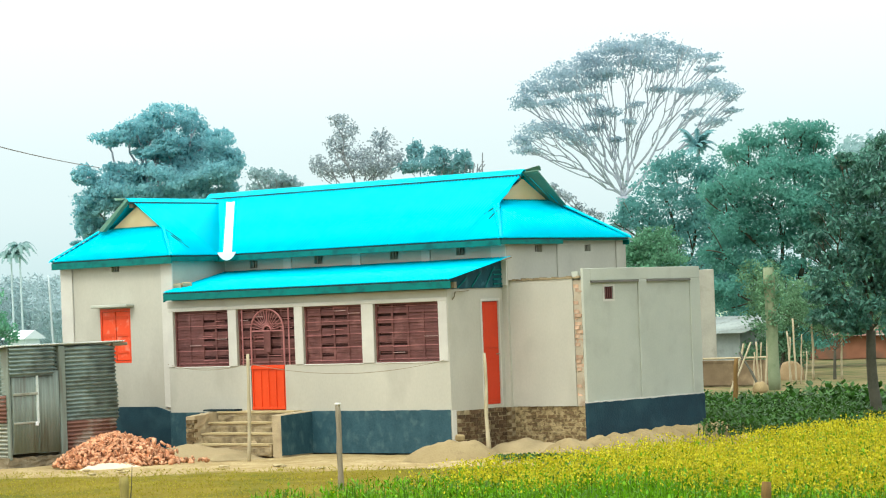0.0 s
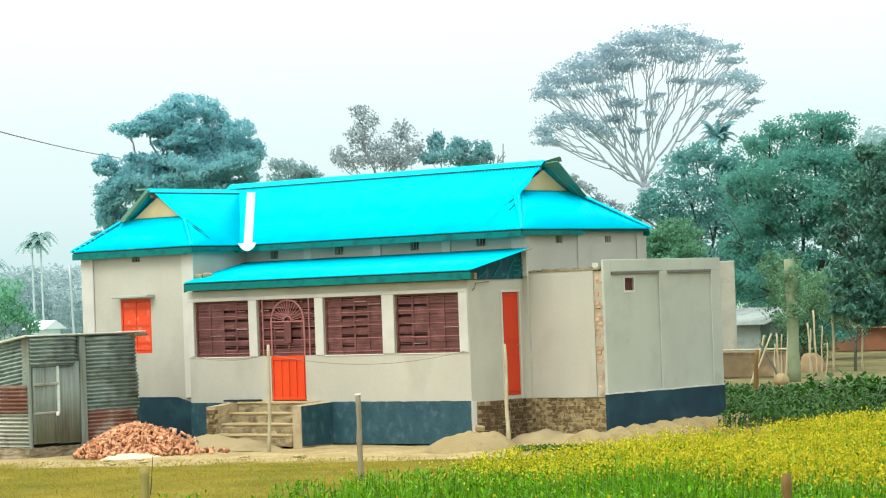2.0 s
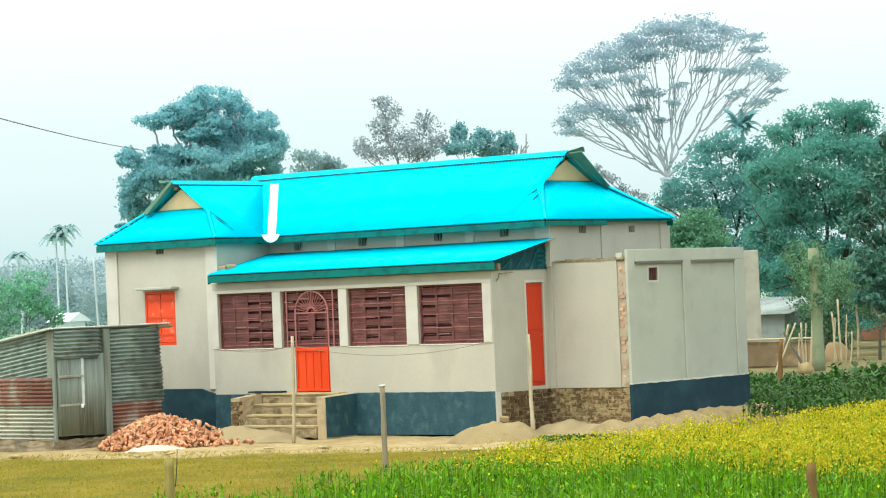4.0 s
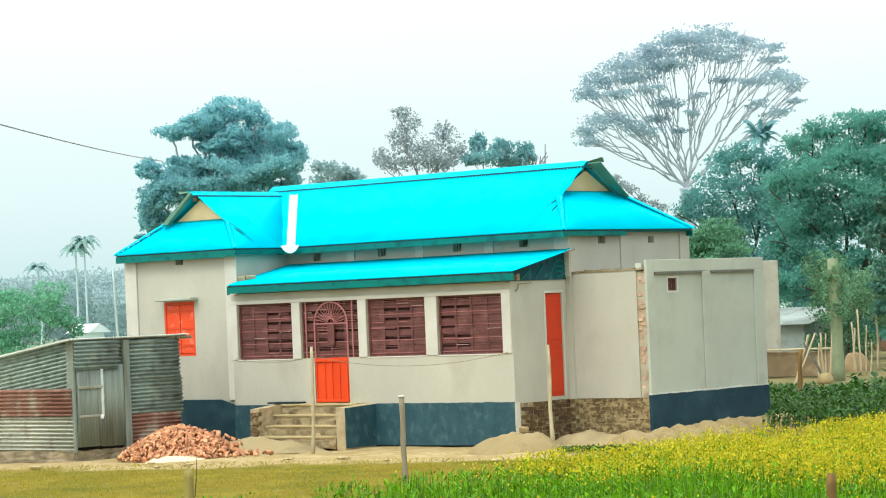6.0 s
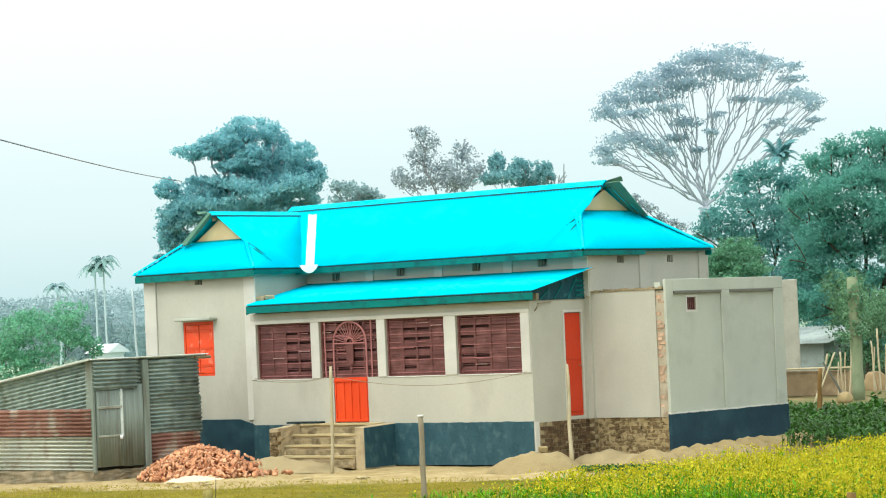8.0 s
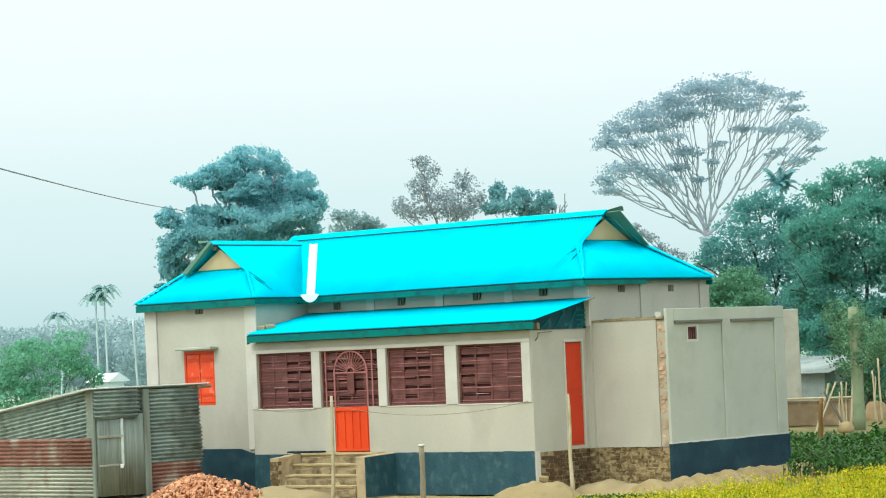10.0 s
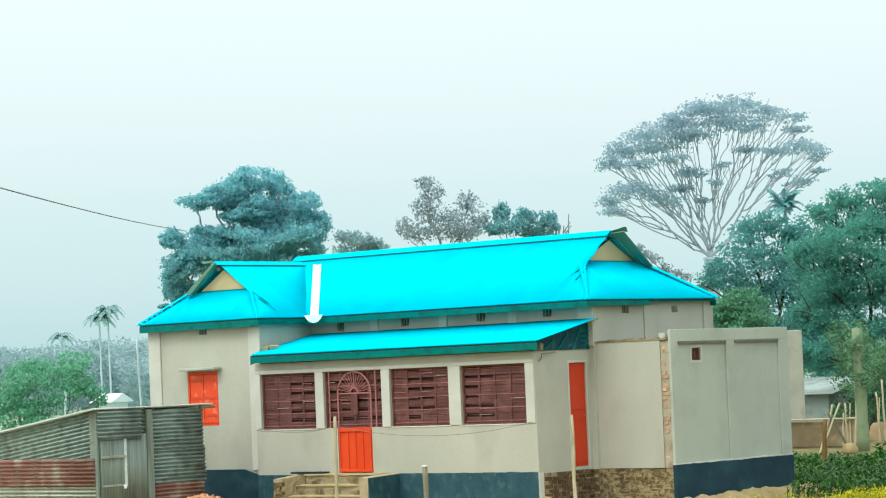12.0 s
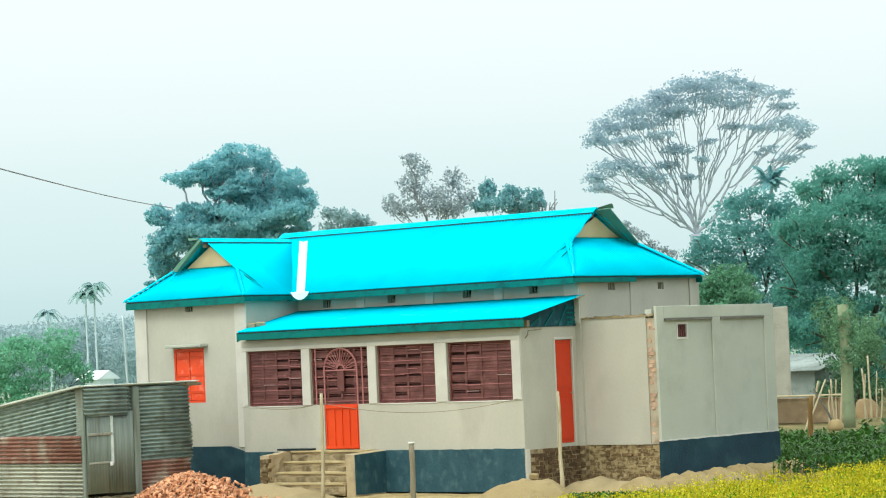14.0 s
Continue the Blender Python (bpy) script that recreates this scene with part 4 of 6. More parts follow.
corrugated("tin_sheet", (WX0, BACK, EAVE), (0, -1, 0), (WRUN, 0, WR - EAVE), BACK - WY, lambda s: wing_span(BACK - WY - s), ROOF, wing_roof)
WGY, WHG = -1.0, 0.65
inward = Vector((0, WGY - WY, WHG))
wwid = WX1 - WX0
corrugated("tin_sheet", (WX0, WY, EAVE), (1, 0, 0), inward, wwid, lambda s: (0.0, max(0.004, min(1.0, s / 0.95, (wwid - s) / 0.95)) * inward.length), ROOF, wing_roof)
zg = EAVE + WHG - 0.03
hw = (WR - zg) / (WR - EAVE) * WRUN - 0.04
part("gable_board", prism(((WMX - hw + 0.16, WGY, zg), (WMX + hw, WGY, zg), (WMX + 0.08, WGY, WR - 0.14)), (0, 0.03, 0)), GABLE, wing_roof, "ochre gable board")
part("gable_trim", bevelled(boxes((WMX - hw, WMX + hw, WGY - 0.03, WGY, zg, zg + 0.035)), 0.006), FASCIA, wing_roof)
dl, dr = Vector((-WRUN, 0, EAVE - WR)), Vector((WRUN, 0, EAVE - WR))
cap(wing_roof, (WMX, WRY - 0.03, WR), (WMX, 1.45, WR), dl, dr, 0.12)
cap(wing_roof, (WX0, WY, EAVE), (WX0 + 0.86, WVY, EAVE + 0.60), Vector((0.2, -1, -0.6)), Vector((-1, 0.4, -0.4)), 0.06)
cap(wing_roof, (WX1, WY, EAVE), (WX1 - 0.86, WVY, EAVE + 0.60), Vector((-0.2, -1, -0.6)), Vector((1, 0.4, -0.4)), 0.032, 0.024)
# bare overhanging verge of the far slope
part("verge", prism(((WMX + 0.06, WRY - 0.04, WR), (WMX, WRY - 0.04, WR + 0.03), (WX0 + 0.94, WVY - 0.14, EAVE + 0.62), (WX0 + 1.05, WVY - 0.12, EAVE + 0.59)), (0, 0.11, 0)), RAWTIN, wing_roof, "bare tin verge")
part("ridge_end", prism(((WMX + 0.03, WRY, WR + 0.03), (WMX - 0.30, WRY - 0.1, WR + 0.06), (WMX - 0.25, WRY - 0.1, WR)), (0, 0.06, 0.0)), RAWTIN, wing_roof)
# the wing's eave shade, again as near-black strips
for b in ((WX0 + 0.05, WX1 - 0.03, WY + 0.012, WY + 0.05, EAVE - 0.034, EAVE - 0.004), (WX1 - 0.05, WX1 - 0.012, WY + 0.06, EY0 - 0.03, EAVE - 0.034, EAVE - 0.004)):
    part("eave_batten", boxes(b), DARK_STRIP, wing_roof, "near-black strip for the shade under the tin")
for b in ((WX0 + 0.02, WX1, WY + 0.01, WY + 0.03, EAVE - 0.17, EAVE - 0.035), (WX1 - 0.03, WX1 - 0.01, WY + 0.03, EY0 - 0.02, EAVE - 0.13, EAVE - 0.035), (WX0 + 0.01, WX0 + 0.03, WY + 0.03, BACK, EAVE - 0.15, EAVE - 0.035)):
    part("fascia", bevelled(boxes(b), 0.004), FASCIA, wing_roof, "sea green painted fascia board")

# cut laps of the tin beside the hips; dark green puts their shade line into the colour
for p0, p1 in (((VX1 - 0.02, EY0 + VT - 0.06), (VX1 - 0.14, EY0 + VT - 0.30)), ((VX1 + 0.10, EY0 + 0.62), (VX1 + 0.12, EY0 + 0.98))):
    q0, q1 = (Vector((x, y, EAVE + (y - EY0) * (RZ - EAVE) / RUN + 0.006)) for x, y in (p0, p1))
    part("tin_lap", tube(bmesh.new(), (q0, q0.lerp(q1, 0.5), q1), (0.012, 0.014, 0.006), 4), FASCIA, main_roof, "cut lap of the tin")
for y, x in ((WVY + 0.02, WX1 - 0.80), (WVY - 0.02, WX1 - 0.62)):
    q0 = Vector((x, y, EAVE + (WX1 - x) * (WR - EAVE) / WRUN + 0.012))
    q1 = q0 + Vector((0.42, 0.10, -0.42 * (WR - EAVE) / WRUN))
    part("tin_lap", tube(bmesh.new(), (q0, q0.lerp(q1, 0.5), q1), (0.012, 0.012, 0.005), 4), FASCIA, wing_roof, "cut lap of the tin")

# white valley gutter with a flared spout
valley_top, valley_low = Vector((-8.40, 1.40, 5.12)), Vector((-6.845, -0.37, 3.99))
d = (valley_low - valley_top)
side = d.cross(Vector((0, 0, 1))).normalized() * 0.085
bm = bmesh.new()
rows = []
for k in range(7):
    c = valley_top + d * (k / 6) * 1.02 + Vector((0, 0, 0.045))
    rows.append([bm.verts.new(c - side + Vector((0, 0, 0.02))), bm.verts.new(c), bm.verts.new(c + side + Vector((0, 0, 0.02))), bm.verts.new(c + side - Vector((0, 0, 0.03))), bm.verts.new(c - side - Vector((0, 0, 0.03)))])
for r, s in zip(rows, rows[1:]):
    for k in range(5):
        bm.faces.new((r[k], r[(k + 1) % 5], s[(k + 1) % 5], s[k]))
bm.faces.new(rows[0])
bm.faces.new(rows[-1][::-1])
gutter = part("gutter", bm, WHITE, house, "white painted valley gutter")
outc = valley_low + Vector((0.09, -0.12, 0.02))
facing = Vector((0.643, -0.766, 0))
pts = [outc + ACROSS * (0.19 * math.cos(a) * (1 - 0.25 * abs(math.sin(a)))) + Vector((0, 0, 0.02 + 0.17 * math.sin(a))) for a in (math.pi + math.pi * k / 14 for k in range(15))]
part("spout", bevelled(prism(pts, facing * 0.08), 0.004), WHITE, gutter, "white half-round gutter end")

# ---- annexe: unplastered base, toothed brick strip, panelled side wall ----
annexe = thing("annexe", "grey plastered annexe with navy base and exposed brick", "annexe")
bm = wall_along("x", 0.12, 1.62, 0.07, 0.20, 0.78, 3.17)
part("wall", bm, PLASTER, annexe, "plastered front wall over a brick base")
part("core", rough(boxes((0.0, 1.80, 0.093, 0.20, 0.0, 0.772)), 44, 0.022, 8.0), MORTAR_PALE, annexe, "rough mortar between the bricks")
part("core", rough(boxes((1.621, 1.799, 0.095, 0.20, 0.78, 3.14)), 26, 0.012, 3.0), WORN, annexe, "worn plaster around the toothed bricks")
part("core", boxes((0.002, 0.135, -0.012, 0.10, 0.0, 0.779)), MORTAR, annexe, "rough mortar at the inner corner")
part("core", boxes((0.0, 0.008, FRONT + 0.135, -0.014, 0.0, 0.78)), MORTAR, house, "rough mortar between the bricks")
bm = bmesh.new()
rnd = np.random.default_rng(11)
for k in range(23):
    x = 0.13 + k * 0.0725
    h = 0.02 + 0.03 * rnd.random()
    box(bm, x, x + 0.0725, 0.058 - 0.012 * rnd.random(), 0.205, 3.17, 3.17 + h)
part("mortar_edge", bm, MORTAR, annexe, "broken mortar along the wall's top")
part("corner_column", bevelled(boxes((1.80, 1.86, 0.09, 0.32, 0.0, 3.35)), 0.006), PLASTER_GREY, annexe)
part("wall", wall_along("y", 0.32, 3.99, 1.70, 1.83, 0.0, 3.12, [(0.79, 1.07, 2.76, 3.0)]), PLASTER_GREY, annexe, "recessed plaster panels of the side wall")
part("top_beam", bevelled(boxes((1.70, 1.86, 0.321, 3.99, 3.121, 3.35)), 0.006), PLASTER_GREY, annexe)
# added ledges; their dark colour deepens the beam's shadow
for y0, y1 in ((0.34, 1.87), (2.17, 3.64)):
    part("drip_ledge", bevelled(boxes((1.831, 1.885, y0, y1, 3.075, 3.119)), 0.004), LEDGE, annexe, "dark ledge for the shade line under the beam")
part("pilaster", bevelled(boxes((1.831, 1.86, 1.88, 2.16, 0.84, 3.12)), 0.006), PLASTER_GREY, annexe)
part("pilaster", bevelled(boxes((1.831, 1.86, 3.65, 3.99, 0.84, 3.12)), 0.006), PLASTER_GREY, annexe)
part("wall", boxes((1.56, 1.70, 0.14, 3.99, 0.0, 3.30)), PLASTER_GREY, annexe)
part("plaster_lip", ragged_top(boxes((1.80, 1.869, 0.085, 3.99, 0.80, 0.855)), 30, 0.016, 5.0), TRIM, annexe, "pale plaster edge above the paint")
part("dado", ragged_top(boxes((1.80, 1.872, 0.082, 4.0, 0.0, 0.83)), 34, 0.014, 2.0), DADO, annexe, "navy painted base")
part("surround", rough(boxes((1.828, 1.838, 0.745, 0.79, 2.72, 3.04), (1.828, 1.838, 1.07, 1.115, 2.72, 3.04), (1.828, 1.838, 0.79, 1.07, 2.72, 2.76), (1.828, 1.838, 0.79, 1.07, 3.0, 3.04)), 3, 0.006, 2.0), TRIM, annexe, "pale rough plaster round the opening")
# dark plate close behind the face stands in for the hole's shade
hole = part("vent_opening", boxes((1.80, 1.81, 0.80, 1.06, 2.77, 2.99)), SLOT, annexe, "small dark barred opening")
for k in range(4):
    y = 0.83 + k * 0.065
    part("bar", boxes((1.815, 1.827, y, y + 0.018, 2.765, 2.995)), GRILLE, hole)

# ---- loose things in the yard ----
shed_x, shed_y = -6.91, -6.42
shed = thing("tin_shed", "patched shed of weathered and rusted corrugated tin", "shed")
part("plinth", rough(boxes((shed_x - 5.0, shed_x + 0.04, shed_y - 0.05, shed_y + 2.9, -0.1, 0.19)), 24, 0.04, 4.0), PLINTH, shed, "low rough concrete plinth")
# front wall: three courses of sheets, the top one cut to the roof
Z = Vector((0, 0, 1))
def sheet(name, x0, x1, z0, z1, y, m, label="", tiltdeg=0.0):
    """Sheet on the front wall, corrugations running level."""
    o = corrugated(name, (0, 0, 0), (0, 0, 1), (-1, 0, 0), z1 - z0, lambda s: (0.0, x1 - x0), m, shed, label, 0.076, 0.029)
    o.location = (x1, y, z0)
    o.rotation_euler = (0, radians(-tiltdeg), 0)
    return o
sheet("tin_sheet", shed_x - 4.9, shed_x - 0.0, 0.20, 0.90, shed_y, TIN_PALE, "pale weathered tin sheet")
sheet("tin_sheet", shed_x - 4.9, shed_x - 0.0, 0.86, 1.38, shed_y - 0.03, RUST, "rust-brown tin sheet")
sheet("tin_sheet", shed_x - 4.95, shed_x - 0.0, 1.22, 2.28, shed_y + 0.012, TIN, "grey tin sheet hung along the roof's slope", 8.0)
# side wall facing the house yard: door, post and sheets
def side_sheet(y0, y1, z0, z1, x, m, label=""):
    o = corrugated("tin_sheet", (0, 0, 0), (0, 0, 1), (0, 1, 0), z1 - z0, lambda s: (0.0, y1 - y0), m, shed, label, 0.076, 0.030)
    o.location = (x, y0, z0)
    return o
side_sheet(shed_y, -5.30, 1.72, 2.27, shed_x + 0.075, TIN, "tin strip over the door")
side_sheet(-5.30, -5.10, 1.78, 2.25, shed_x - 0.02, TIN)
side_sheet(-4.98, -3.62, 1.45, 2.24, shed_x + 0.02, TIN, "grey tin sheet")
side_sheet(-5.0, -3.56, 0.78, 1.50, shed_x, TIN, "grey tin sheet")
side_sheet(-5.0, -3.64, 0.18, 0.82, shed_x + 0.01, RUST, "rust-brown tin sheet")
part("post", bevelled(boxes((shed_x - 0.06, shed_x + 0.07, -5.14, -4.98, 0.15, 2.26)), 0.015), TIN_DOOR, shed, "broad grey wooden door post")
part("post", bevelled(boxes((shed_x - 0.02, shed_x + 0.06, shed_y - 0.02, shed_y + 0.04, 0.15, 1.9)), 0.01), TIN_DOOR, shed)
part("board", bevelled(boxes((shed_x, shed_x + 0.03, -5.70, -5.14, 0.24, 1.80)), 0.005), TIN_DOOR, shed, "fixed grey tin panel beside the door")
shed_door = part("door", bevelled(boxes((shed_x + 0.02, shed_x + 0.055, -6.36, -5.70, 0.26, 1.72)), 0.005), TIN_DOOR, shed, "closed grey tin door on a wooden frame")
corrugated("tin_sheet", (shed_x + 0.066, -6.35, 0.28), (0, 1, 0), (0, 0, 1), 0.62, lambda s: (0.0, 1.42), TIN_DOOR, shed_door, "ribbed grey tin facing", 0.075, 0.007)
corrugated("tin_sheet", (shed_x + 0.040, -5.69, 0.26), (0, 1, 0), (0, 0, 1), 0.54, lambda s: (0.0, 1.53), TIN_DOOR, shed, "ribbed dark tin panel", 0.075, 0.006)
part("rail", bevelled(boxes((shed_x + 0.055, shed_x + 0.088, -6.34, -5.72, 1.36, 1.41)), 0.005), TIN_PALE, shed_door)
part("rail", bevelled(boxes((shed_x + 0.055, shed_x + 0.088, -6.34, -5.78, 0.82, 0.86)), 0.005), TIN_PALE, shed_door)
part("stile", bevelled(boxes((shed_x + 0.056, shed_x + 0.085, -5.76, -5.70, 0.82, 1.72)), 0.005), TIN_RIM, shed_door)
part("padlock", bevelled(boxes((shed_x + 0.08, shed_x + 0.11, -5.82, -5.74, 0.77, 0.85)), 0.012), WHITE, shed_door, "small pale padlock")
part("corner_strip", bevelled(boxes((shed_x - 0.16, shed_x + 0.05, shed_y - 0.005, shed_y + 0.05, 1.30, 2.27)), 0.01), TIN_DOOR, shed, "dark strip closing the corner")
part("wall", boxes((shed_x - 4.9, shed_x - 0.08, -3.62, -3.58, 0.15, 2.1)), TIN, shed)
# roof falls away from the yard side
rise = Vector((-5.1, 0, -0.717))
corrugated("roof_sheet", (shed_x + 0.10, shed_y - 0.12, 2.315), (0, 1, 0), rise, 3.15, lambda s: (0.0, rise.length), TIN_RIM, shed, "pale weathered tin roof", 0.076, 0.014)
part("verge", prism(((shed_x + 0.10, shed_y - 0.135, 2.335), (shed_x - 5.0, shed_y - 0.13, 1.613), (shed_x - 5.0, shed_y - 0.13, 1.583), (shed_x + 0.10, shed_y - 0.13, 2.30)), (0, 0.02, 0)), TIN_RIM, shed, "pale bent edge of the roof")
part("beam", tube(bmesh.new(), ((shed_x + 0.03, -3.7, 2.25), (shed_x + 0.03, -3.30, 2.25)), (0.04, 0.035), 6), WOOD, shed)

# heap of broken bricks
pile = thing("brick_rubble", "heap of broken orange bricks on a cream sheet", "rubble heap")
mound("core", -5.42, -5.1, 1.0, 0.85, 0.50, RUBBLE, 40, 0.12, 3, parent=pile)
chunk_meshes = []
rnd = np.random.default_rng(21)
for k in range(7):
    bm = boxes((-0.07 - 0.03 * rnd.random(), 0.07 + 0.03 * rnd.random(), -0.042, 0.042, -0.020, 0.020))
    for v in bm.verts:
        v.co += Vector(rnd.normal(size=3)) * 0.013
    ob = part("brick", bm, RUBBLE, pile)
    ob.location = (-5.7 + 0.1 * k, -5.1, 0.52)
    chunk_meshes.append(ob.data)
ca, sa = math.cos(radians(40)), math.sin(radians(40))
for k in range(285):
    r, a = math.sqrt(rnd.random()), 2 * math.pi * rnd.random()
    px, py = 1.18 * r * math.cos(a), 0.95 * r * math.sin(a)
    ob = new("brick", chunk_meshes[k % 7])
    ob.parent = pile
    ob.location = (-5.42 + px * ca - py * sa, -5.1 + px * sa + py * ca, 0.53 * (1 - r ** 1.5) + 0.015 + 0.04 * rnd.random())
    ob.rotation_euler = rnd.uniform(0, 6.28, 3)
    s = 0.45 + 0.42 * rnd.random()
    ob.scale = (s, s, s)
cube = np.array([(x, y, z) for x in (-1, 1) for y in (-1, 1) for z in (-1, 1)], float)
sides = ((0, 1, 3, 2), (4, 6, 7, 5), (0, 4, 5, 1), (2, 3, 7, 6), (0, 2, 6, 4), (1, 5, 7, 3))
bits, bit_faces = [], []
for k in range(1500):
    r, a = rnd.random() ** 0.6, 2 * math.pi * rnd.random()
    px, py = 1.18 * r * math.cos(a), 1.0 * r * math.sin(a)
    if k % 5 == 0:                                # bits strewn out towards the house
        px += 0.75 * rnd.random()
        r = min(1.0, r + 0.3)
    c = np.array((-5.42 + px * ca - py * sa, -5.1 + px * sa + py * ca, 0.55 * (1 - r ** 1.5) + 0.02))
    q = np.linalg.qr(rnd.normal(size=(3, 3)))[0]
    half = np.array((0.050, 0.026, 0.013)) * (0.5 + 0.8 * rnd.random())
    bits.append((cube * half + rnd.normal(size=(8, 3)) * 0.006) @ q + c)
    bit_faces += [tuple(8 * k + i for i in s) for s in sides]
tagged(raw("brick_bits", np.concatenate(bits), bit_faces, RUBBLE_BITS, pile), "small broken brick bits", "", "", "stuff")
mound("plastic_sheet", -4.85, -5.74, 0.66, 0.34, 0.075, SHEET, 40, 0.55, 17, "crumpled cream plastic sheet under the broken bricks", "sheet", 6.0, power=2.5)

# heaps of earth and sand
mound("sand_mound", 0.85, -2.72, 0.95, 0.62, 0.31, SAND, 40, 0.2, 1, "smooth heap of pale sand before the house", power=2.0)
mound("soil_mound", -5.6, -2.9, 1.7, 0.6, 0.20, DRYSOIL, 10, 0.3, 4, "low spread of sandy soil by the steps")
mound("soil_mound", -8.0, -2.5, 1.3, 0.7, 0.35, DRYSOIL, 0, 0.3, 14, "grey-brown soil banked against the wing")
mound("soil_mound", 0.9, -0.55, 1.0, 0.45, 0.22, DRYSOIL, 0, 0.3, 24, "sandy soil under the brick base")
for k, (x, y, r, h) in enumerate(((2.35, -1.15, 0.6, 0.26), (2.55, -0.5, 0.55, 0.22), (2.5, 0.2, 0.55, 0.30), (2.55, 0.9, 0.6, 0.27), (2.5, 1.6, 0.55, 0.30), (2.5, 2.3, 0.6, 0.33), (2.55, 3.0, 0.6, 0.31), (2.35, 3.6, 0.5, 0.26))):
    mound("soil_mound", x, y, r, r * 0.95, h, SAND, 0, 0.32, 30 + k, "lumpy sandy soil heaped along the navy wall", power=2.0)
block = bevelled(boxes((-0.085, 0.085, -0.06, 0.06, -0.055, 0.055)), 0.02)
ob = part("stone_block", block, SAND)
ob.location, ob.rotation_euler = (0.92, -2.58, 0.35), (0.1, 0.1, 0.6)
tagged(ob, "pale broken block resting on the sand heap", "block")


for x, y, turn in ((-7.22, -1.47, 0.3), (-7.05, -1.38, 1.0)):
    frag = part("brick_fragment", rough(boxes((-0.09, 0.09, -0.05, 0.05, -0.035, 0.035)), 2, 0.012, x), STEP)
    frag.location, frag.rotation_euler = (x, y, 3.245 + (y + 1.86) * 0.2124 + 0.05), (0.2, 0, turn)
    tagged(frag, "broken brick lying on the veranda roof", "brick")


def stake(name, base, top, r0, r1, material, label, lumpy=0.02, group="", sides=8):
    bm = bmesh.new()
    b, t = Vector(base), Vector(top)
    pts, rad = [], []
    for i in range(9):
        f = i / 8
        pts.append(b.lerp(t, f) + Vector((noise.noise(Vector((f * 3, b.x, 0))), noise.noise(Vector((f * 3, b.y, 7))), 0)) * lumpy)
        rad.append(r0 + (r1 - r0) * f + (0.12 * r0 if i % 3 == 1 else 0))
    tube(bm, pts, rad, sides)
    return tagged(part(name, bm, material, smooth=True), label, "post", group)


post = stake("wooden_post", (4.10, -9.45, -0.1), (4.08, -9.44, 1.29), 0.044, 0.038, WOOD, "thick grey wooden post in the grass", 0.015)
part("post_cap", bevelled(boxes((4.035, 4.125, -9.485, -9.395, 1.27, 1.31)), 0.015), TRIM, post, "pale weathered top")
stake("bamboo_pole", (-3.56, -3.40, -0.1), (-3.60, -3.30, 1.98), 0.034, 0.028, BAMBOO, "slim pale bamboo pole before the steps", 0.02, "yard poles")
stake("bamboo_pole", (0.555, -1.305, -0.1), (0.345, -1.045, 1.84), 0.042, 0.026, BAMBOO, "slim leaning pole before the side door", 0.03, "yard poles")
stake("wooden_post", (6.05, -15.9, -0.1), (6.05, -15.9, 0.66), 0.06, 0.055, WOOD_OLIVE, "short olive weathered post in the grass", 0.02)
stake("wooden_post", (17.16, -17.89, -0.1), (17.14, -17.89, 0.87), 0.05, 0.046, WOOD_BROWN, "short brown stake standing in the mustard field", 0.02)
bm = bmesh.new()
limb(bm, (6.10, -15.85, 0.3), (6.13, -15.82, 0.80), 0.008, 0.004, rng, 0.1, 4, 4)
tagged(part("twig", bm, BARK_DARK), "dry twig tied to the short post", "twig")

# ---- far yard behind the annexe ----
low_wall = thing("low_brick_wall", "low brown brick wall with a pale top pole", "wall")
part("wall", bevelled(boxes((-21.0, -12.2, 29.0, 29.25, 0.0, 0.78)), 0.02), MUDWALL, low_wall)
part("pole", tube(bmesh.new(), ((-18.6, 28.9, 0.83), (-12.2, 28.9, 0.86)), (0.04, 0.035), 6), BAMBOO, low_wall, "pale bamboo rail on the wall")
grey_wall = thing("grey_wall", "tall grey plastered wall end behind the low brick wall", "wall")
part("wall", bevelled(prism(((-16.35, 28.15, 0.0), (-14.66, 29.57, 0.0), (-14.66, 29.57, 3.63), (-16.35, 28.15, 3.60)), (-0.19, 0.23, 0)), 0.02), CONCRETE, grey_wall)
pillar = stake("concrete_pillar", (-10.35, 26.0, -0.1), (-10.4, 26.0, 3.55), 0.17, 0.155, MOSSY, "tall moss-stained concrete pillar", 0.01)
rnd = np.random.default_rng(91)
v, f = leaves([(-10.38, 26.0, z) for z in (1.9, 2.4, 2.8, 3.2)], [(0.34, 0.34, 0.40)] * 4, 900, 0.10, rnd, 1.0, 0.6, 0.4)
tagged(raw("climbing_vine", v, f, LEAF_YARD), "thin green vine climbing the concrete pillar", "vine", "", "stuff")
hut = thing("tin_hut", "small grey tin hut behind the brick wall", "hut")
part("wall", boxes((-22.6, -18.6, 37.0, 39.5, 0.0, 1.55)), HUTWALL, hut)
corrugated("roof_sheet", (-22.9, 36.7, 1.50), (1, 0, 0), (0, 2.9, 0.55), 4.6, lambda s: (0.0, 3.0), HUTWALL, hut, "grey tin roof", 0.15, 0.02)
part("door", boxes((-20.9, -20.2, 36.95, 36.99, 0.0, 1.4)), TIN, hut)
red_house = thing("mud_house", "low red mud house beyond the yard", "house")
part("wall", boxes((-27.7, -22.2, 56.3, 58.6, 0.0, 0.95)), REDWALL, red_house)
part("roof", prism(((-27.9, 56.0, 0.955), (-27.9, 58.9, 0.955), (-27.9, 57.5, 1.4)), (5.9, 0, 0)), RUST, red_house)
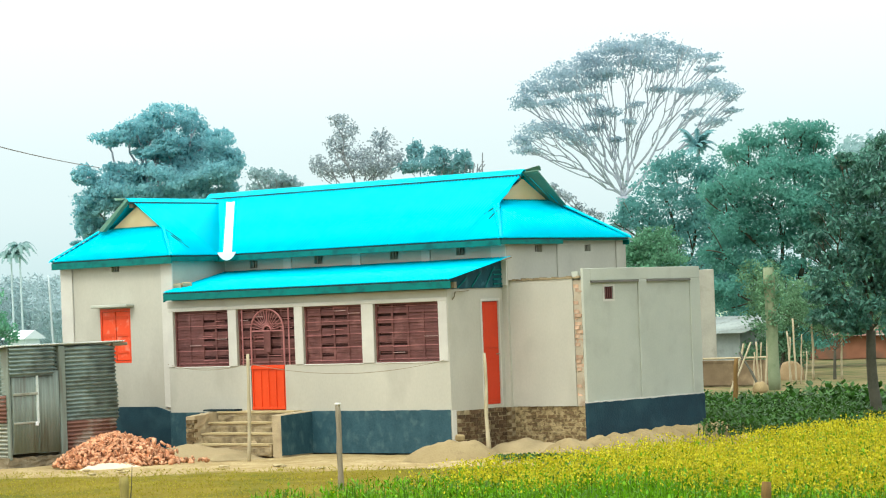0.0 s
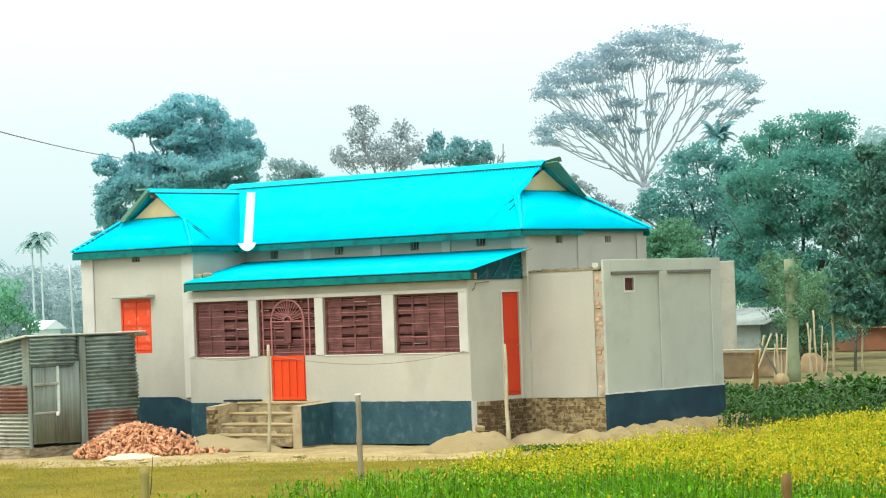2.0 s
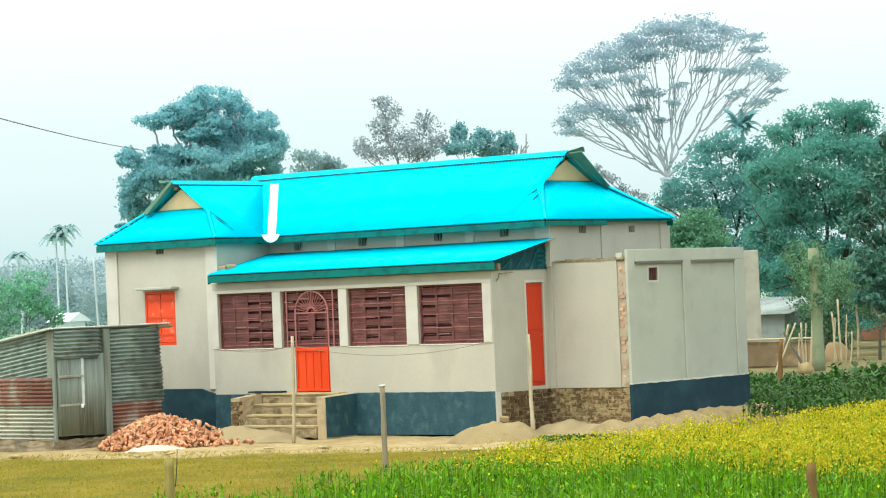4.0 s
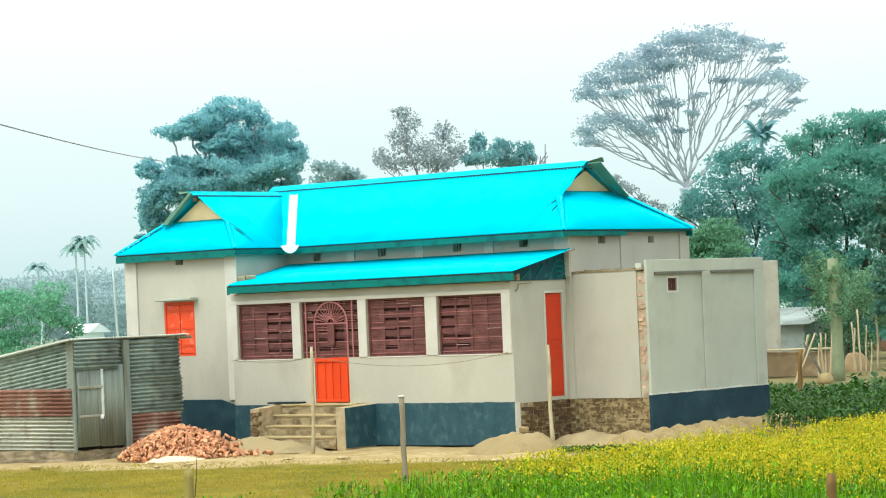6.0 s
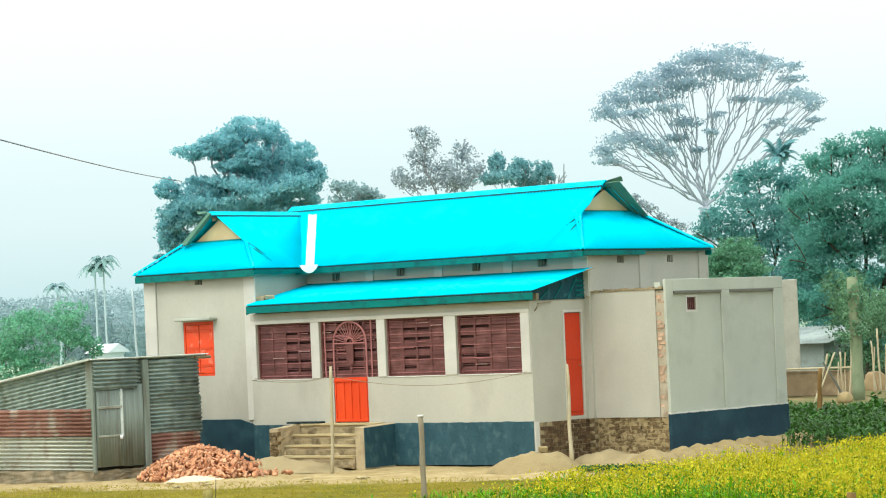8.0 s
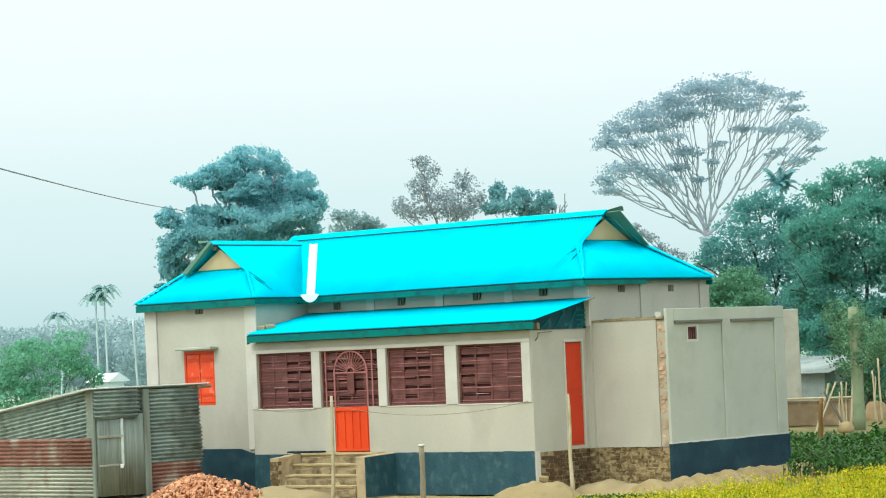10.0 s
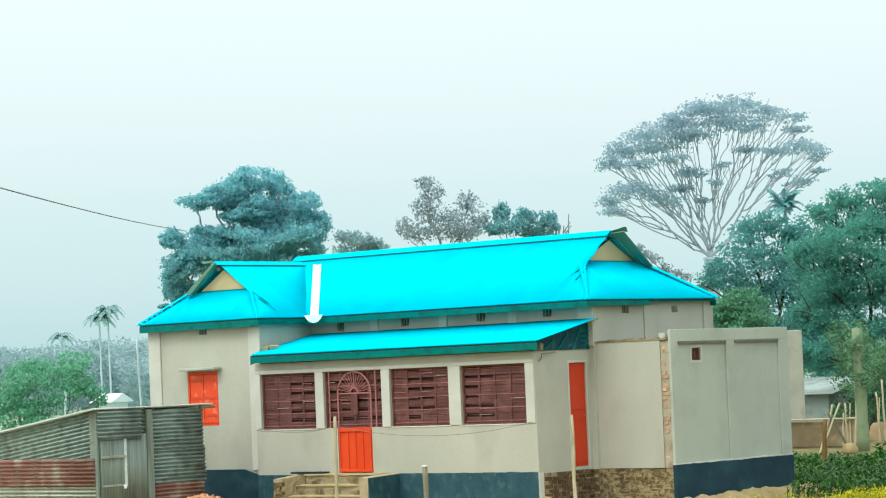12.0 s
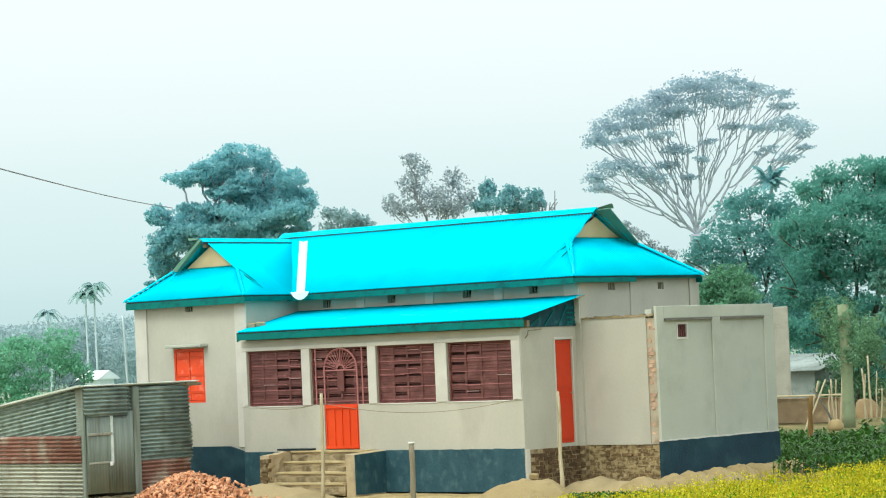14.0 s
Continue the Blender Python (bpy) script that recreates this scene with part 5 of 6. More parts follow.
for k, (bx, by, tx, ty, z, r) in enumerate(((-11.6, 25.6, -11.3, 25.9, 1.35, 0.06), (-11.0, 24.6, -10.6, 25.2, 1.40, 0.05), (-12.28, 28.2, -12.35, 28.2, 1.35, 0.05), (-12.0, 28.1, -11.9, 28.2, 1.6, 0.055),
                                            (-12.14, 30.1, -12.2, 30.1, 2.0, 0.055), (-13.9, 34.0, -13.9, 34.0, 2.0, 0.07), (-13.0, 34.2, -12.9, 34.2, 1.7, 0.06), (-13.2, 31.5, -13.3, 31.5, 1.6, 0.05))):
    stake("bamboo_pole", (bx, by, -0.1), (tx, ty, z), r * 0.6, r * 0.5, BAMBOO, "pale bamboo pole in the far yard", 0.03, "far yard poles")
for bx, by, tx, ty, z in ((-12.31, 27.94, -12.27, 27.97, 1.05), (-12.69, 28.92, -12.64, 28.96, 1.32), (-12.82, 29.47, -12.76, 29.52, 1.56), (-12.28, 30.57, -12.22, 30.62, 1.51), (-11.36, 29.38, -11.32, 29.42, 1.01), (-13.09, 31.20, -13.03, 31.25, 1.42)):
    stake("bamboo_pole", (bx, by, -0.1), (tx, ty, z), 0.024, 0.020, BAMBOO, "slim pale bamboo pole in the far yard", 0.03, "far yard poles")
stake("wooden_post", (-1.99, 10.93, -0.1), (-1.90, 11.0, 1.32), 0.062, 0.045, WOOD_BROWN, "dark crooked stake among the leafy crop", 0.04)
stake("branch_prop", (-9.9, 24.6, 0.0), (-11.2, 25.5, 1.1), 0.04, 0.03, BARK_DARK, "dark leaning branch in the far yard", 0.05)


def rock(name, c, r, material, label, seed, craggy=0.06):
    bm = bmesh.new()
    bmesh.ops.create_icosphere(bm, subdivisions=3, radius=1.0)
    for v in bm.verts:
        k = 1 + 0.22 * noise.noise(v.co * 1.5 + Vector((seed, 0, 0))) + craggy * noise.noise(v.co * 3.2 + Vector((0, seed, 0)))
        v.co = Vector((v.co.x * r[0] * k, v.co.y * r[1] * k, v.co.z * r[2] * k)) + Vector(c)
    return tagged(part(name, bm, material, smooth=True), label, "heap")
rock("straw_mound", (-14.8, 34.1, 0.1), (0.44, 0.40, 0.52), STRAW, "rounded dull straw mound in the far yard", 2, 0.16)
rock("stone", (-9.7, 24.2, 0.10), (0.22, 0.2, 0.2), SAND, "pale boulder at the edge of the path", 5)
bm = bmesh.new()
pts = [(-24, 13.0), (-14, 16.5), (-8, 20.0), (-3.0, 24.5), (6, 34)]
for k in range(len(pts) - 1):
    a, b = Vector((*pts[k], 0.03)), Vector((*pts[k + 1], 0.03))
    d = (b - a).normalized().cross(Vector((0, 0, 1))) * 0.9
    vs = [bm.verts.new(p) for p in (a - d, b - d, b + d, a + d)]
    lo = [bm.verts.new(v.co - Vector((0, 0, 0.06))) for v in vs]
    bm.faces.new(vs)
    for i in range(4):
        bm.faces.new((vs[i], vs[(i + 1) % 4], lo[(i + 1) % 4], lo[i]))
tagged(part("path", bm, SAND), "trodden pale sand path behind the crop", "path", "", "structure")

# ---- trees ----
tree("leafy_shrub", "dark low shrub beside the red mud wall", (-17.4, 37.6), [(-0.2, 0.9, 0.7, 0.6), (0.5, 0.7, 0.6, 0.5), (0.0, 1.5, 0.5, 0.4), (-0.8, 0.7, 0.6, 0.5)], LEAF_YARD, BARK_DARK, 3500, 0.11, 45, 0.05, 0.3, deep=0.6)
tree("broadleaf_tree", "tall dense green tree behind the wing, blued for haze", (-50.92, 41.21),
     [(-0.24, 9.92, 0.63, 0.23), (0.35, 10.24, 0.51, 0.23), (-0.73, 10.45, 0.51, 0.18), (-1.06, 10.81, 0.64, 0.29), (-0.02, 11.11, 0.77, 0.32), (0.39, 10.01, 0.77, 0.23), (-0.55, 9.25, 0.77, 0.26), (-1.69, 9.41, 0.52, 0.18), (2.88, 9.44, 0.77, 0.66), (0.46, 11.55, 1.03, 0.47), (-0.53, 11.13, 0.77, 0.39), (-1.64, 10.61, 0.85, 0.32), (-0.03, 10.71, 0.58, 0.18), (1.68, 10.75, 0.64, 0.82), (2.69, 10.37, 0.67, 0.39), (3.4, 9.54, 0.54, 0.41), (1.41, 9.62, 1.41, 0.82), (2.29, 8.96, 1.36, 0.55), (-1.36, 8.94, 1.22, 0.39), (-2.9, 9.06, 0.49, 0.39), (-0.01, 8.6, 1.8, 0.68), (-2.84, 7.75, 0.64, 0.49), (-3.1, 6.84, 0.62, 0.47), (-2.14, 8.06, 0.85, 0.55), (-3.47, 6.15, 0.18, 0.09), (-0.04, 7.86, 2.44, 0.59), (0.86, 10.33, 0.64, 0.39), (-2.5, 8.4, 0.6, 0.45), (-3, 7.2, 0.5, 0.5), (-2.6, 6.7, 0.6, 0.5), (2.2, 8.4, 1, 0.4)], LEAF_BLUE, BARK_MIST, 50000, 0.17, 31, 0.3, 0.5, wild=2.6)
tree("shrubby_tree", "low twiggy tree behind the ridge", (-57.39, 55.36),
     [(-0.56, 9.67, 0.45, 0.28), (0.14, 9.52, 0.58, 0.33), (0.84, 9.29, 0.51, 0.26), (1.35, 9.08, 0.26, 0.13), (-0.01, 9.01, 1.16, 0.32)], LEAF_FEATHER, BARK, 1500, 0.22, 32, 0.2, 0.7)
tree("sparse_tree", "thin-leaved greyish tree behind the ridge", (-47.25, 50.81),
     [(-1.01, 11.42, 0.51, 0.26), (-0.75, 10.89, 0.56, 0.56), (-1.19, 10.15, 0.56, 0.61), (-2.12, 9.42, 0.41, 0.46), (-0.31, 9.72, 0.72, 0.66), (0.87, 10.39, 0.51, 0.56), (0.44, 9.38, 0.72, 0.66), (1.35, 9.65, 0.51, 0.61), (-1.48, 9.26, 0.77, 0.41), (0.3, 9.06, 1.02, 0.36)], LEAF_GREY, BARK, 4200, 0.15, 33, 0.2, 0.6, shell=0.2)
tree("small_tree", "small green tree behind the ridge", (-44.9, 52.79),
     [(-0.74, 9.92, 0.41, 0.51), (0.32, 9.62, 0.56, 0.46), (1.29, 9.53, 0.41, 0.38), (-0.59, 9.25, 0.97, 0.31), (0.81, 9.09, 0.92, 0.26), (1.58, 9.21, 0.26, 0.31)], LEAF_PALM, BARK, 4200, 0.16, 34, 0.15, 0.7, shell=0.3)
bm = bmesh.new()
rnd = np.random.default_rng(5)
for k in range(7):
    limb(bm, (-43.53, 53.94, 8.0 if k else -0.1), Vector((-43.53, 53.94, 0)) + ACROSS * rnd.uniform(-0.7, 0.8) + Vector((0, 0, 9.0 + 0.9 * rnd.random())), 0.06 if k else 0.12, 0.02, rnd, 0.2, 5, 4)
tagged(part("bare_tree", bm, BARK), "bare twiggy tree top above the ridge", "tree")
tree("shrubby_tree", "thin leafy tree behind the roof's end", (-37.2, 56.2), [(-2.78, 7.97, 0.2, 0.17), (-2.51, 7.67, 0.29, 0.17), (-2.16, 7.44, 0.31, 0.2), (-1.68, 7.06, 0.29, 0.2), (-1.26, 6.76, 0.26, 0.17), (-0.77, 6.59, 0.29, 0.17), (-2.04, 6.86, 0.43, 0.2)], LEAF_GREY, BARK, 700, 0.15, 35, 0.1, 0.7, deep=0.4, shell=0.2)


def rain_tree():
    """A wide umbrella crown on many forking pale limbs."""
    rnd = np.random.default_rng(44)
    root = thing("rain_tree", "huge umbrella-shaped rain tree with bare forking limbs", "tree")
    base = Vector((-64.51, 95.08, 0))
    root.location = base
    bm = bmesh.new()
    fork = Vector((0.1, 0.1, 9.3))
    limb(bm, (0, 0, -0.2), fork, 0.5, 0.38, rnd, 0.03, 5, 9)
    centres, radii, tips = [], [], []
    pads = [(2.12, 18.74, 1.71, 0.4), (0.3, 18.49, 1.61, 0.48), (-1.54, 17.83, 1.5, 0.48), (-3.17, 17.15, 1.5, 0.48), (-4.82, 16.26, 1.3, 0.44), (-5.76, 15.39, 0.84, 0.4), (-4.06, 15.18, 1.1, 0.24), (-4.63, 13.63, 1.61, 0.36), (-5.86, 12.98, 0.84, 0.32), (-3.04, 13.2, 1, 0.28), (-5.79, 12.32, 0.9, 0.18), (4.11, 18.29, 1.3, 0.32), (5.5, 17.93, 1.1, 0.24), (6.07, 17.2, 0.9, 0.2), (6.01, 15.9, 1.5, 0.36), (7.19, 15.34, 0.64, 0.24), (4.09, 15.64, 0.9, 0.18), (2.9, 16.03, 0.8, 0.2), (5.91, 13.69, 0.84, 0.2), (4.84, 14.34, 0.72, 0.16), (-0.87, 14.64, 1.1, 0.28), (-1.41, 13.7, 0.9, 0.24), (-2.25, 12.83, 1, 0.2), (1.15, 15, 0.52, 0.16), (0.5, 13.82, 0.52, 0.16), (1.68, 17.79, 1.91, 0.4), (-0.77, 17.05, 1.91, 0.4), (-2.71, 16.33, 1.5, 0.32), (3.26, 17.32, 1.1, 0.2), (-0.04, 12.94, 0.56, 0.16), (7.15, 14.44, 0.56, 0.14), (-1.84, 15.53, 1, 0.2)]
    for a, z, rx, rz in pads:
        for rep in range(2):
            b = rnd.uniform(-2.2, 2.2)
            c = ACROSS * a + AHEAD * b + Vector((0, 0, z))
            centres.append(c)
            radii.append((rx, rx * 1.1, rz * 1.2))
            for _ in range(6):
                tips.append(c + Vector((rnd.normal() * rx * 0.5, rnd.normal() * rx * 0.5, rnd.normal() * rz * 0.3)))
    branches(bm, tips, fork, 0.018, rnd, 9, 1.5, 0.12, 0.10)
    part("trunk", bm, BARK_MIST, root, "grey trunk and limbs, paled and blued for haze", smooth=True)
    # crown leaves carry painted haze, see LEAF_MIST
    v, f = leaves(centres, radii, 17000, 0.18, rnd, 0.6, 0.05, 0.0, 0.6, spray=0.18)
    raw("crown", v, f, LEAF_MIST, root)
rain_tree()

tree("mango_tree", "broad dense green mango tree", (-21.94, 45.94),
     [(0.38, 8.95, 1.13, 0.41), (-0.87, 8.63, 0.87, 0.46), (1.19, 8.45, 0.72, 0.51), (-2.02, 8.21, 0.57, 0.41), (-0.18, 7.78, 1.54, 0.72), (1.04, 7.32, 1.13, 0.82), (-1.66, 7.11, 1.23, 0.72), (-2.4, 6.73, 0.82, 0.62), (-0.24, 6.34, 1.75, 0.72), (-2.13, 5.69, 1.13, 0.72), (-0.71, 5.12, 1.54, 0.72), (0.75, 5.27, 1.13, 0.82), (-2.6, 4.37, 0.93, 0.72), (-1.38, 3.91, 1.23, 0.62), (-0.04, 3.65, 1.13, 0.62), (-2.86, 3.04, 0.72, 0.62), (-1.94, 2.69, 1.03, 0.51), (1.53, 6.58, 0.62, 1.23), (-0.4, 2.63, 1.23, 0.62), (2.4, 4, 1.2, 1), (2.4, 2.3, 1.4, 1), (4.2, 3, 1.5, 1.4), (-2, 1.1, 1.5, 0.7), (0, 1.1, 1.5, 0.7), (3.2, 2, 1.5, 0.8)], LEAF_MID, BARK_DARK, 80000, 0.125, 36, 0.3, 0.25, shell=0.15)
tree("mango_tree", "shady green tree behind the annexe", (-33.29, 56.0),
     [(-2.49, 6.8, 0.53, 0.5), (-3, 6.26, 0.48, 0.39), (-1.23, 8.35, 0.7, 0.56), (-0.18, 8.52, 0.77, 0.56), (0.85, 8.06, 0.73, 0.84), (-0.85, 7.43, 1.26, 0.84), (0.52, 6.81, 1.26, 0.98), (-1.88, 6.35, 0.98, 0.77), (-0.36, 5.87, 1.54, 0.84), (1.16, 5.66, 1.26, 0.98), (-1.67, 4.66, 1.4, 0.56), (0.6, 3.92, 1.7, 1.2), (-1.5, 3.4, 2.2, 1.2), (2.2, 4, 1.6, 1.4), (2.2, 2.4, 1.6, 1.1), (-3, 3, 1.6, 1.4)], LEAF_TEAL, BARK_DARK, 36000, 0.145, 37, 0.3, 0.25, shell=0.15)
tree("leafy_shrub", "light green shrub behind the annexe wall", (-19.7, 32.9), [(0.35, 4.74, 0.65, 0.38), (-0.21, 4.44, 0.54, 0.32), (0.98, 4.5, 0.48, 0.38), (0.32, 4.15, 1.08, 0.32), (0.2, 3.4, 1.3, 0.7)], LEAF_SHRUB, BARK_DARK, 10000, 0.12, 38, 0.12, 0.3)
tree("young_tree", "young green trees beside the pillar", (-17.07, 36.98),
     [(-0.48, 3.19, 0.67, 0.77), (0.29, 2.39, 0.86, 0.77), (-0.57, 2.04, 0.57, 0.48), (1.24, 2.36, 0.77, 0.96), (2.01, 1.75, 0.77, 0.57)], LEAF_YARD, BARK_DARK, 7000, 0.11, 39, 0.08, 0.3, deep=0.7)
tree("young_tree", "young trees with low leaves in the far yard", (-13.0, 33.8),
     [(-0.9, 2.7, 0.7, 0.6), (0.1, 3.0, 0.8, 0.7), (1.0, 2.6, 0.8, 0.7), (-0.3, 2.0, 0.8, 0.45), (0.8, 1.75, 0.8, 0.4), (1.7, 2.2, 0.8, 0.6), (-1.6, 2.3, 0.6, 0.5)], LEAF_YARD, BARK_DARK, 6500, 0.10, 42, 0.06, 0.3, deep=0.6)
tree("mango_tree", "dark leafy tree at the edge of the crop", (4.35, 6.63),
     [(0.18, 5.52, 0.25, 0.3), (-0.22, 5.21, 0.38, 0.27), (-0.59, 5.36, 0.14, 0.14), (-0.08, 4.66, 0.52, 0.38), (-0.73, 4.74, 0.33, 0.22), (-0.65, 4.13, 0.49, 0.27), (-1.13, 4.31, 0.16, 0.12), (-0.11, 3.78, 0.54, 0.38), (-1.1, 3.77, 0.3, 0.2), (-0.63, 3.31, 0.54, 0.3), (-1.33, 3.58, 0.15, 0.1), (-0.04, 3.02, 0.49, 0.33), (-1.07, 3.06, 0.35, 0.2), (-0.6, 2.55, 0.54, 0.27), (-1.2, 2.68, 0.25, 0.15), (-1.05, 2.24, 0.3, 0.15), (-0.18, 2.26, 0.44, 0.25), (-0.52, 2, 0.33, 0.12), (0.6, 4.9, 0.6, 0.6), (0.8, 3.9, 0.7, 0.7), (0.7, 3, 0.7, 0.6)], LEAF_DARK, BARK_DARK, 26000, 0.12, 40, 0.13, 0.35, deep=0.9, droop=0.5, slim=0.35)
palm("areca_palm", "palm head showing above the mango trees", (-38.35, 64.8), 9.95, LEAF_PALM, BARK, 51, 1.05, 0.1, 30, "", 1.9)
# far palms take the hazed colours too
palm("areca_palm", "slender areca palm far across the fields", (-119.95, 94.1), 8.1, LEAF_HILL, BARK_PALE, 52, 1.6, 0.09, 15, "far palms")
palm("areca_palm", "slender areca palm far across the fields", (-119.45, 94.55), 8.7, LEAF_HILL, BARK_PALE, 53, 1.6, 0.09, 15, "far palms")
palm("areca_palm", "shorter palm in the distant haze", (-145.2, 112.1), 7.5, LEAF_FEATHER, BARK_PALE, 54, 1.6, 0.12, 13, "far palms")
tree("young_tree", "light green young trees beyond the shed", (-36.32, 18.2),
     [(-1.6, 1.9, 0.7, 0.5), (-0.6, 1.9, 0.8, 0.5), (-2.0, 2.6, 0.6, 0.6), (-0.37, 3.27, 0.84, 0.41), (-1.31, 3.12, 0.84, 0.52), (0.56, 3.05, 0.56, 0.47), (1.12, 2.46, 0.3, 0.3), (0.0, 2.66, 0.84, 0.34), (-1.2, 2.4, 0.9, 0.35), (0.45, 3.65, 0.55, 0.35), (-1.0, 3.55, 0.5, 0.3)], LEAF_LIGHT, BARK_DARK, 7500, 0.12, 41, 0.06, 0.3, deep=0.7)

# far woods, one band of clumps; the mist is put into their leaf colour
rnd = np.random.default_rng(61)
centres, radii = [], []
for k in range(120):
    a = rnd.uniform(-18, 24)
    far = rnd.uniform(-12, 30)
    h = 6.4 + 1.2 * noise.noise(Vector((a * 0.08, 0, 0))) + (1.8 if a < 4 else 0.0) - (0.8 if 6 < a < 16 else 0)
    p = Vector((-212.5, 173.3, 0)) + ACROSS * a + AHEAD * far
    for z in (h - 1.2, h * 0.55, h * 0.2):
        centres.append(p + Vector((0, 0, z)))
        radii.append((3.6, 3.6, 1.5))
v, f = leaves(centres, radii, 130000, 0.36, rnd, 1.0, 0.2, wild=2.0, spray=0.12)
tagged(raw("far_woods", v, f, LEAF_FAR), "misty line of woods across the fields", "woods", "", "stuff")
rnd = np.random.default_rng(62)
centres, radii = [], []
for k in range(40):
    a = rnd.uniform(-5, 40)
    h = 26.8 + 0.12 * a + 2 * noise.noise(Vector((a * 0.1, 5, 0))) - (0.4 * (-2 - a) if a < -2 else 0)
    p = Vector((-226, 396, 0)) + ACROSS * (a + 4) + AHEAD * rnd.uniform(-8, 8)
    for z in (h, h * 0.75, h * 0.5, h * 0.25):
        centres.append(p + Vector((0, 0, z)))
        radii.append((6, 6, 5))
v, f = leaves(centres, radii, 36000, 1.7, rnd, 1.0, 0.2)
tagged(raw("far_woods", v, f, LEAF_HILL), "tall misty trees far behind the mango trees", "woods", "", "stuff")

white_hut = thing("white_hut", "small pale hut far across the fields", "hut")
part("wall", boxes((-105.3, -103.7, 80.6, 81.9, 0.0, 1.85)), PALEROOF, white_hut)
part("roof", prism(((-105.7, 80.2, 1.8), (-105.7, 82.3, 1.8), (-105.7, 81.25, 2.4)), (2.3, 0, 0)), PALEROOF, white_hut, "white tin roof")
stake("concrete_pole", (-50.7, 34.9, -0.1), (-50.8, 34.7, 4.75), 0.05, 0.04, BARK_PALE, "grey concrete pole beyond the wing", 0.02)

# overhead cable, sagging towards the tall tree
bm = bmesh.new()
a, b = Vector((-4.13, -11.75, 6.36)), Vector((-53.0, 39.9, 9.42))
tube(bm, [a.lerp(b, k / 30) - Vector((0, 0, 0.10 * math.sin(math.pi * k / 30))) for k in range(31)], [0.016] * 31, 5)
tagged(part("overhead_cable", bm, CABLE), "thin dark overhead cable", "cable")

# clothes line between the poles
for p, q, sag in (((-3.60, -3.30, 1.80), (-0.10, -1.69, 1.74), 0.22), ((-7.45, -1.60, 1.78), (-3.60, -3.30, 1.80), 0.12)):
    p, q = Vector(p), Vector(q)
    line = [p.lerp(q, k / 16) - Vector((0, 0, sag * 4 * (k / 16) * (1 - k / 16))) for k in range(17)]
    tagged(part("clothes_line", tube(bmesh.new(), line, [0.005] * 17, 4), WOOD), "thin slack cord tied between poles", "cord")

# ---- crops and grass ----
def plants(name, label, inside, bounds, count, height, seed, leaf_mat, blades, leaf_len, flowers=0, bloom=None, category="crop", low=0.15, leaf_wide=0.25):
    """Stems with leaves, and small four-petalled heads on top."""
    rnd = np.random.default_rng(seed)
    x = rnd.uniform(bounds[0], bounds[1], count)
    y = rnd.uniform(bounds[2], bounds[3], count)
    ok = np.array([inside(p, q) for p, q in zip(x, y)])
    x, y = x[ok], y[ok]
    n = len(x)
    h = height * (0.75 + 0.4 * rnd.random(n)) * (1 + 0.12 * np.sin(x * 1.3) * np.cos(y * 1.1))
    foot = np.stack([x, y, np.zeros(n)], 1)
    leanv = rnd.normal(size=(n, 3)) * 0.09
    leanv[:, 2] = 1
    verts, faces, base = [], [], 0

    def quads(p, ax, sd, L, W):
        return np.stack([p, p + ax * L * 0.5 + sd * W, p + ax * L, p + ax * L * 0.5 - sd * W], 1).reshape(-1, 3)
    ang = rnd.uniform(0, 6.28, n)
    sd = np.stack([np.cos(ang), np.sin(ang), np.zeros(n)], 1)
    verts.append(quads(foot, leanv, sd, h[:, None], 0.012))
    for k in range(blades):
        ang = rnd.uniform(0, 6.28, n)
        out = np.stack([np.cos(ang), np.sin(ang), rnd.uniform(0.0, 1.3, n)], 1)
        out /= np.linalg.norm(out, axis=1)[:, None]
        sd = np.stack([-np.sin(ang), np.cos(ang), np.zeros(n)], 1)
        at = low + (0.92 - low) * rnd.random(n)
        verts.append(quads(foot + leanv * (h * at)[:, None], out, sd, leaf_len * (0.6 + 0.7 * rnd.random(n))[:, None], leaf_len * leaf_wide))
    v = np.concatenate(verts)
    root = tagged(raw(name, v, np.arange(len(v)).reshape(-1, 4), leaf_mat), label, category, "", "stuff")
    if flowers:
        fv = []
        for k in range(flowers):
            keep = rnd.random(n) < bloom(x, y)
            p = (foot + leanv * (h * (1.02 - 0.22 * rnd.random(n) ** 2))[:, None])[keep]
            m = len(p)
            p = p + rnd.normal(size=(m, 3)) * np.array([0.06, 0.06, 0.02])
            ax = rnd.normal(size=(m, 3)) + np.array((0, 0, 1.2))
            ax /= np.linalg.norm(ax, axis=1)[:, None]
            s = np.cross(ax, rnd.normal(size=(m, 3)))
            s /= np.linalg.norm(s, axis=1)[:, None]
            L = (0.022 + 0.022 * rnd.random(m))[:, None]
            fv.append(quads(p - ax * L * 0.5, ax, s, L, L * 0.36))
        fv = np.concatenate(fv)
        tagged(raw("flower_heads", fv, np.arange(len(fv)).reshape(-1, 4), FLOWER, root), "bright yellow mustard blossom", "", "", "stuff")
    return root


def in_mustard(x, y):
    w = 0.25 * math.sin(y * 1.7) + 0.15 * math.sin(y * 4.1)
    return x > 9.1 + w + (0.0 if y > -12.5 else (-12.5 - y) * 0.22)


plants("mustard_crop", "flowering yellow mustard crop on green stalks", in_mustard, (8.6, 21, -24, 4), 30000, 0.62, 71, CROP_GREEN, 4, 0.10,
       11, lambda x, y: np.clip((y + 14.9 + 0.4 * np.sin(x * 0.9) + 0.3 * np.sin(x * 2.3)) / 1.4, 0.008, 1.0) * np.clip((x - 8.0) / 1.2, 0.5, 1.0), low=0.1, leaf_wide=0.16)


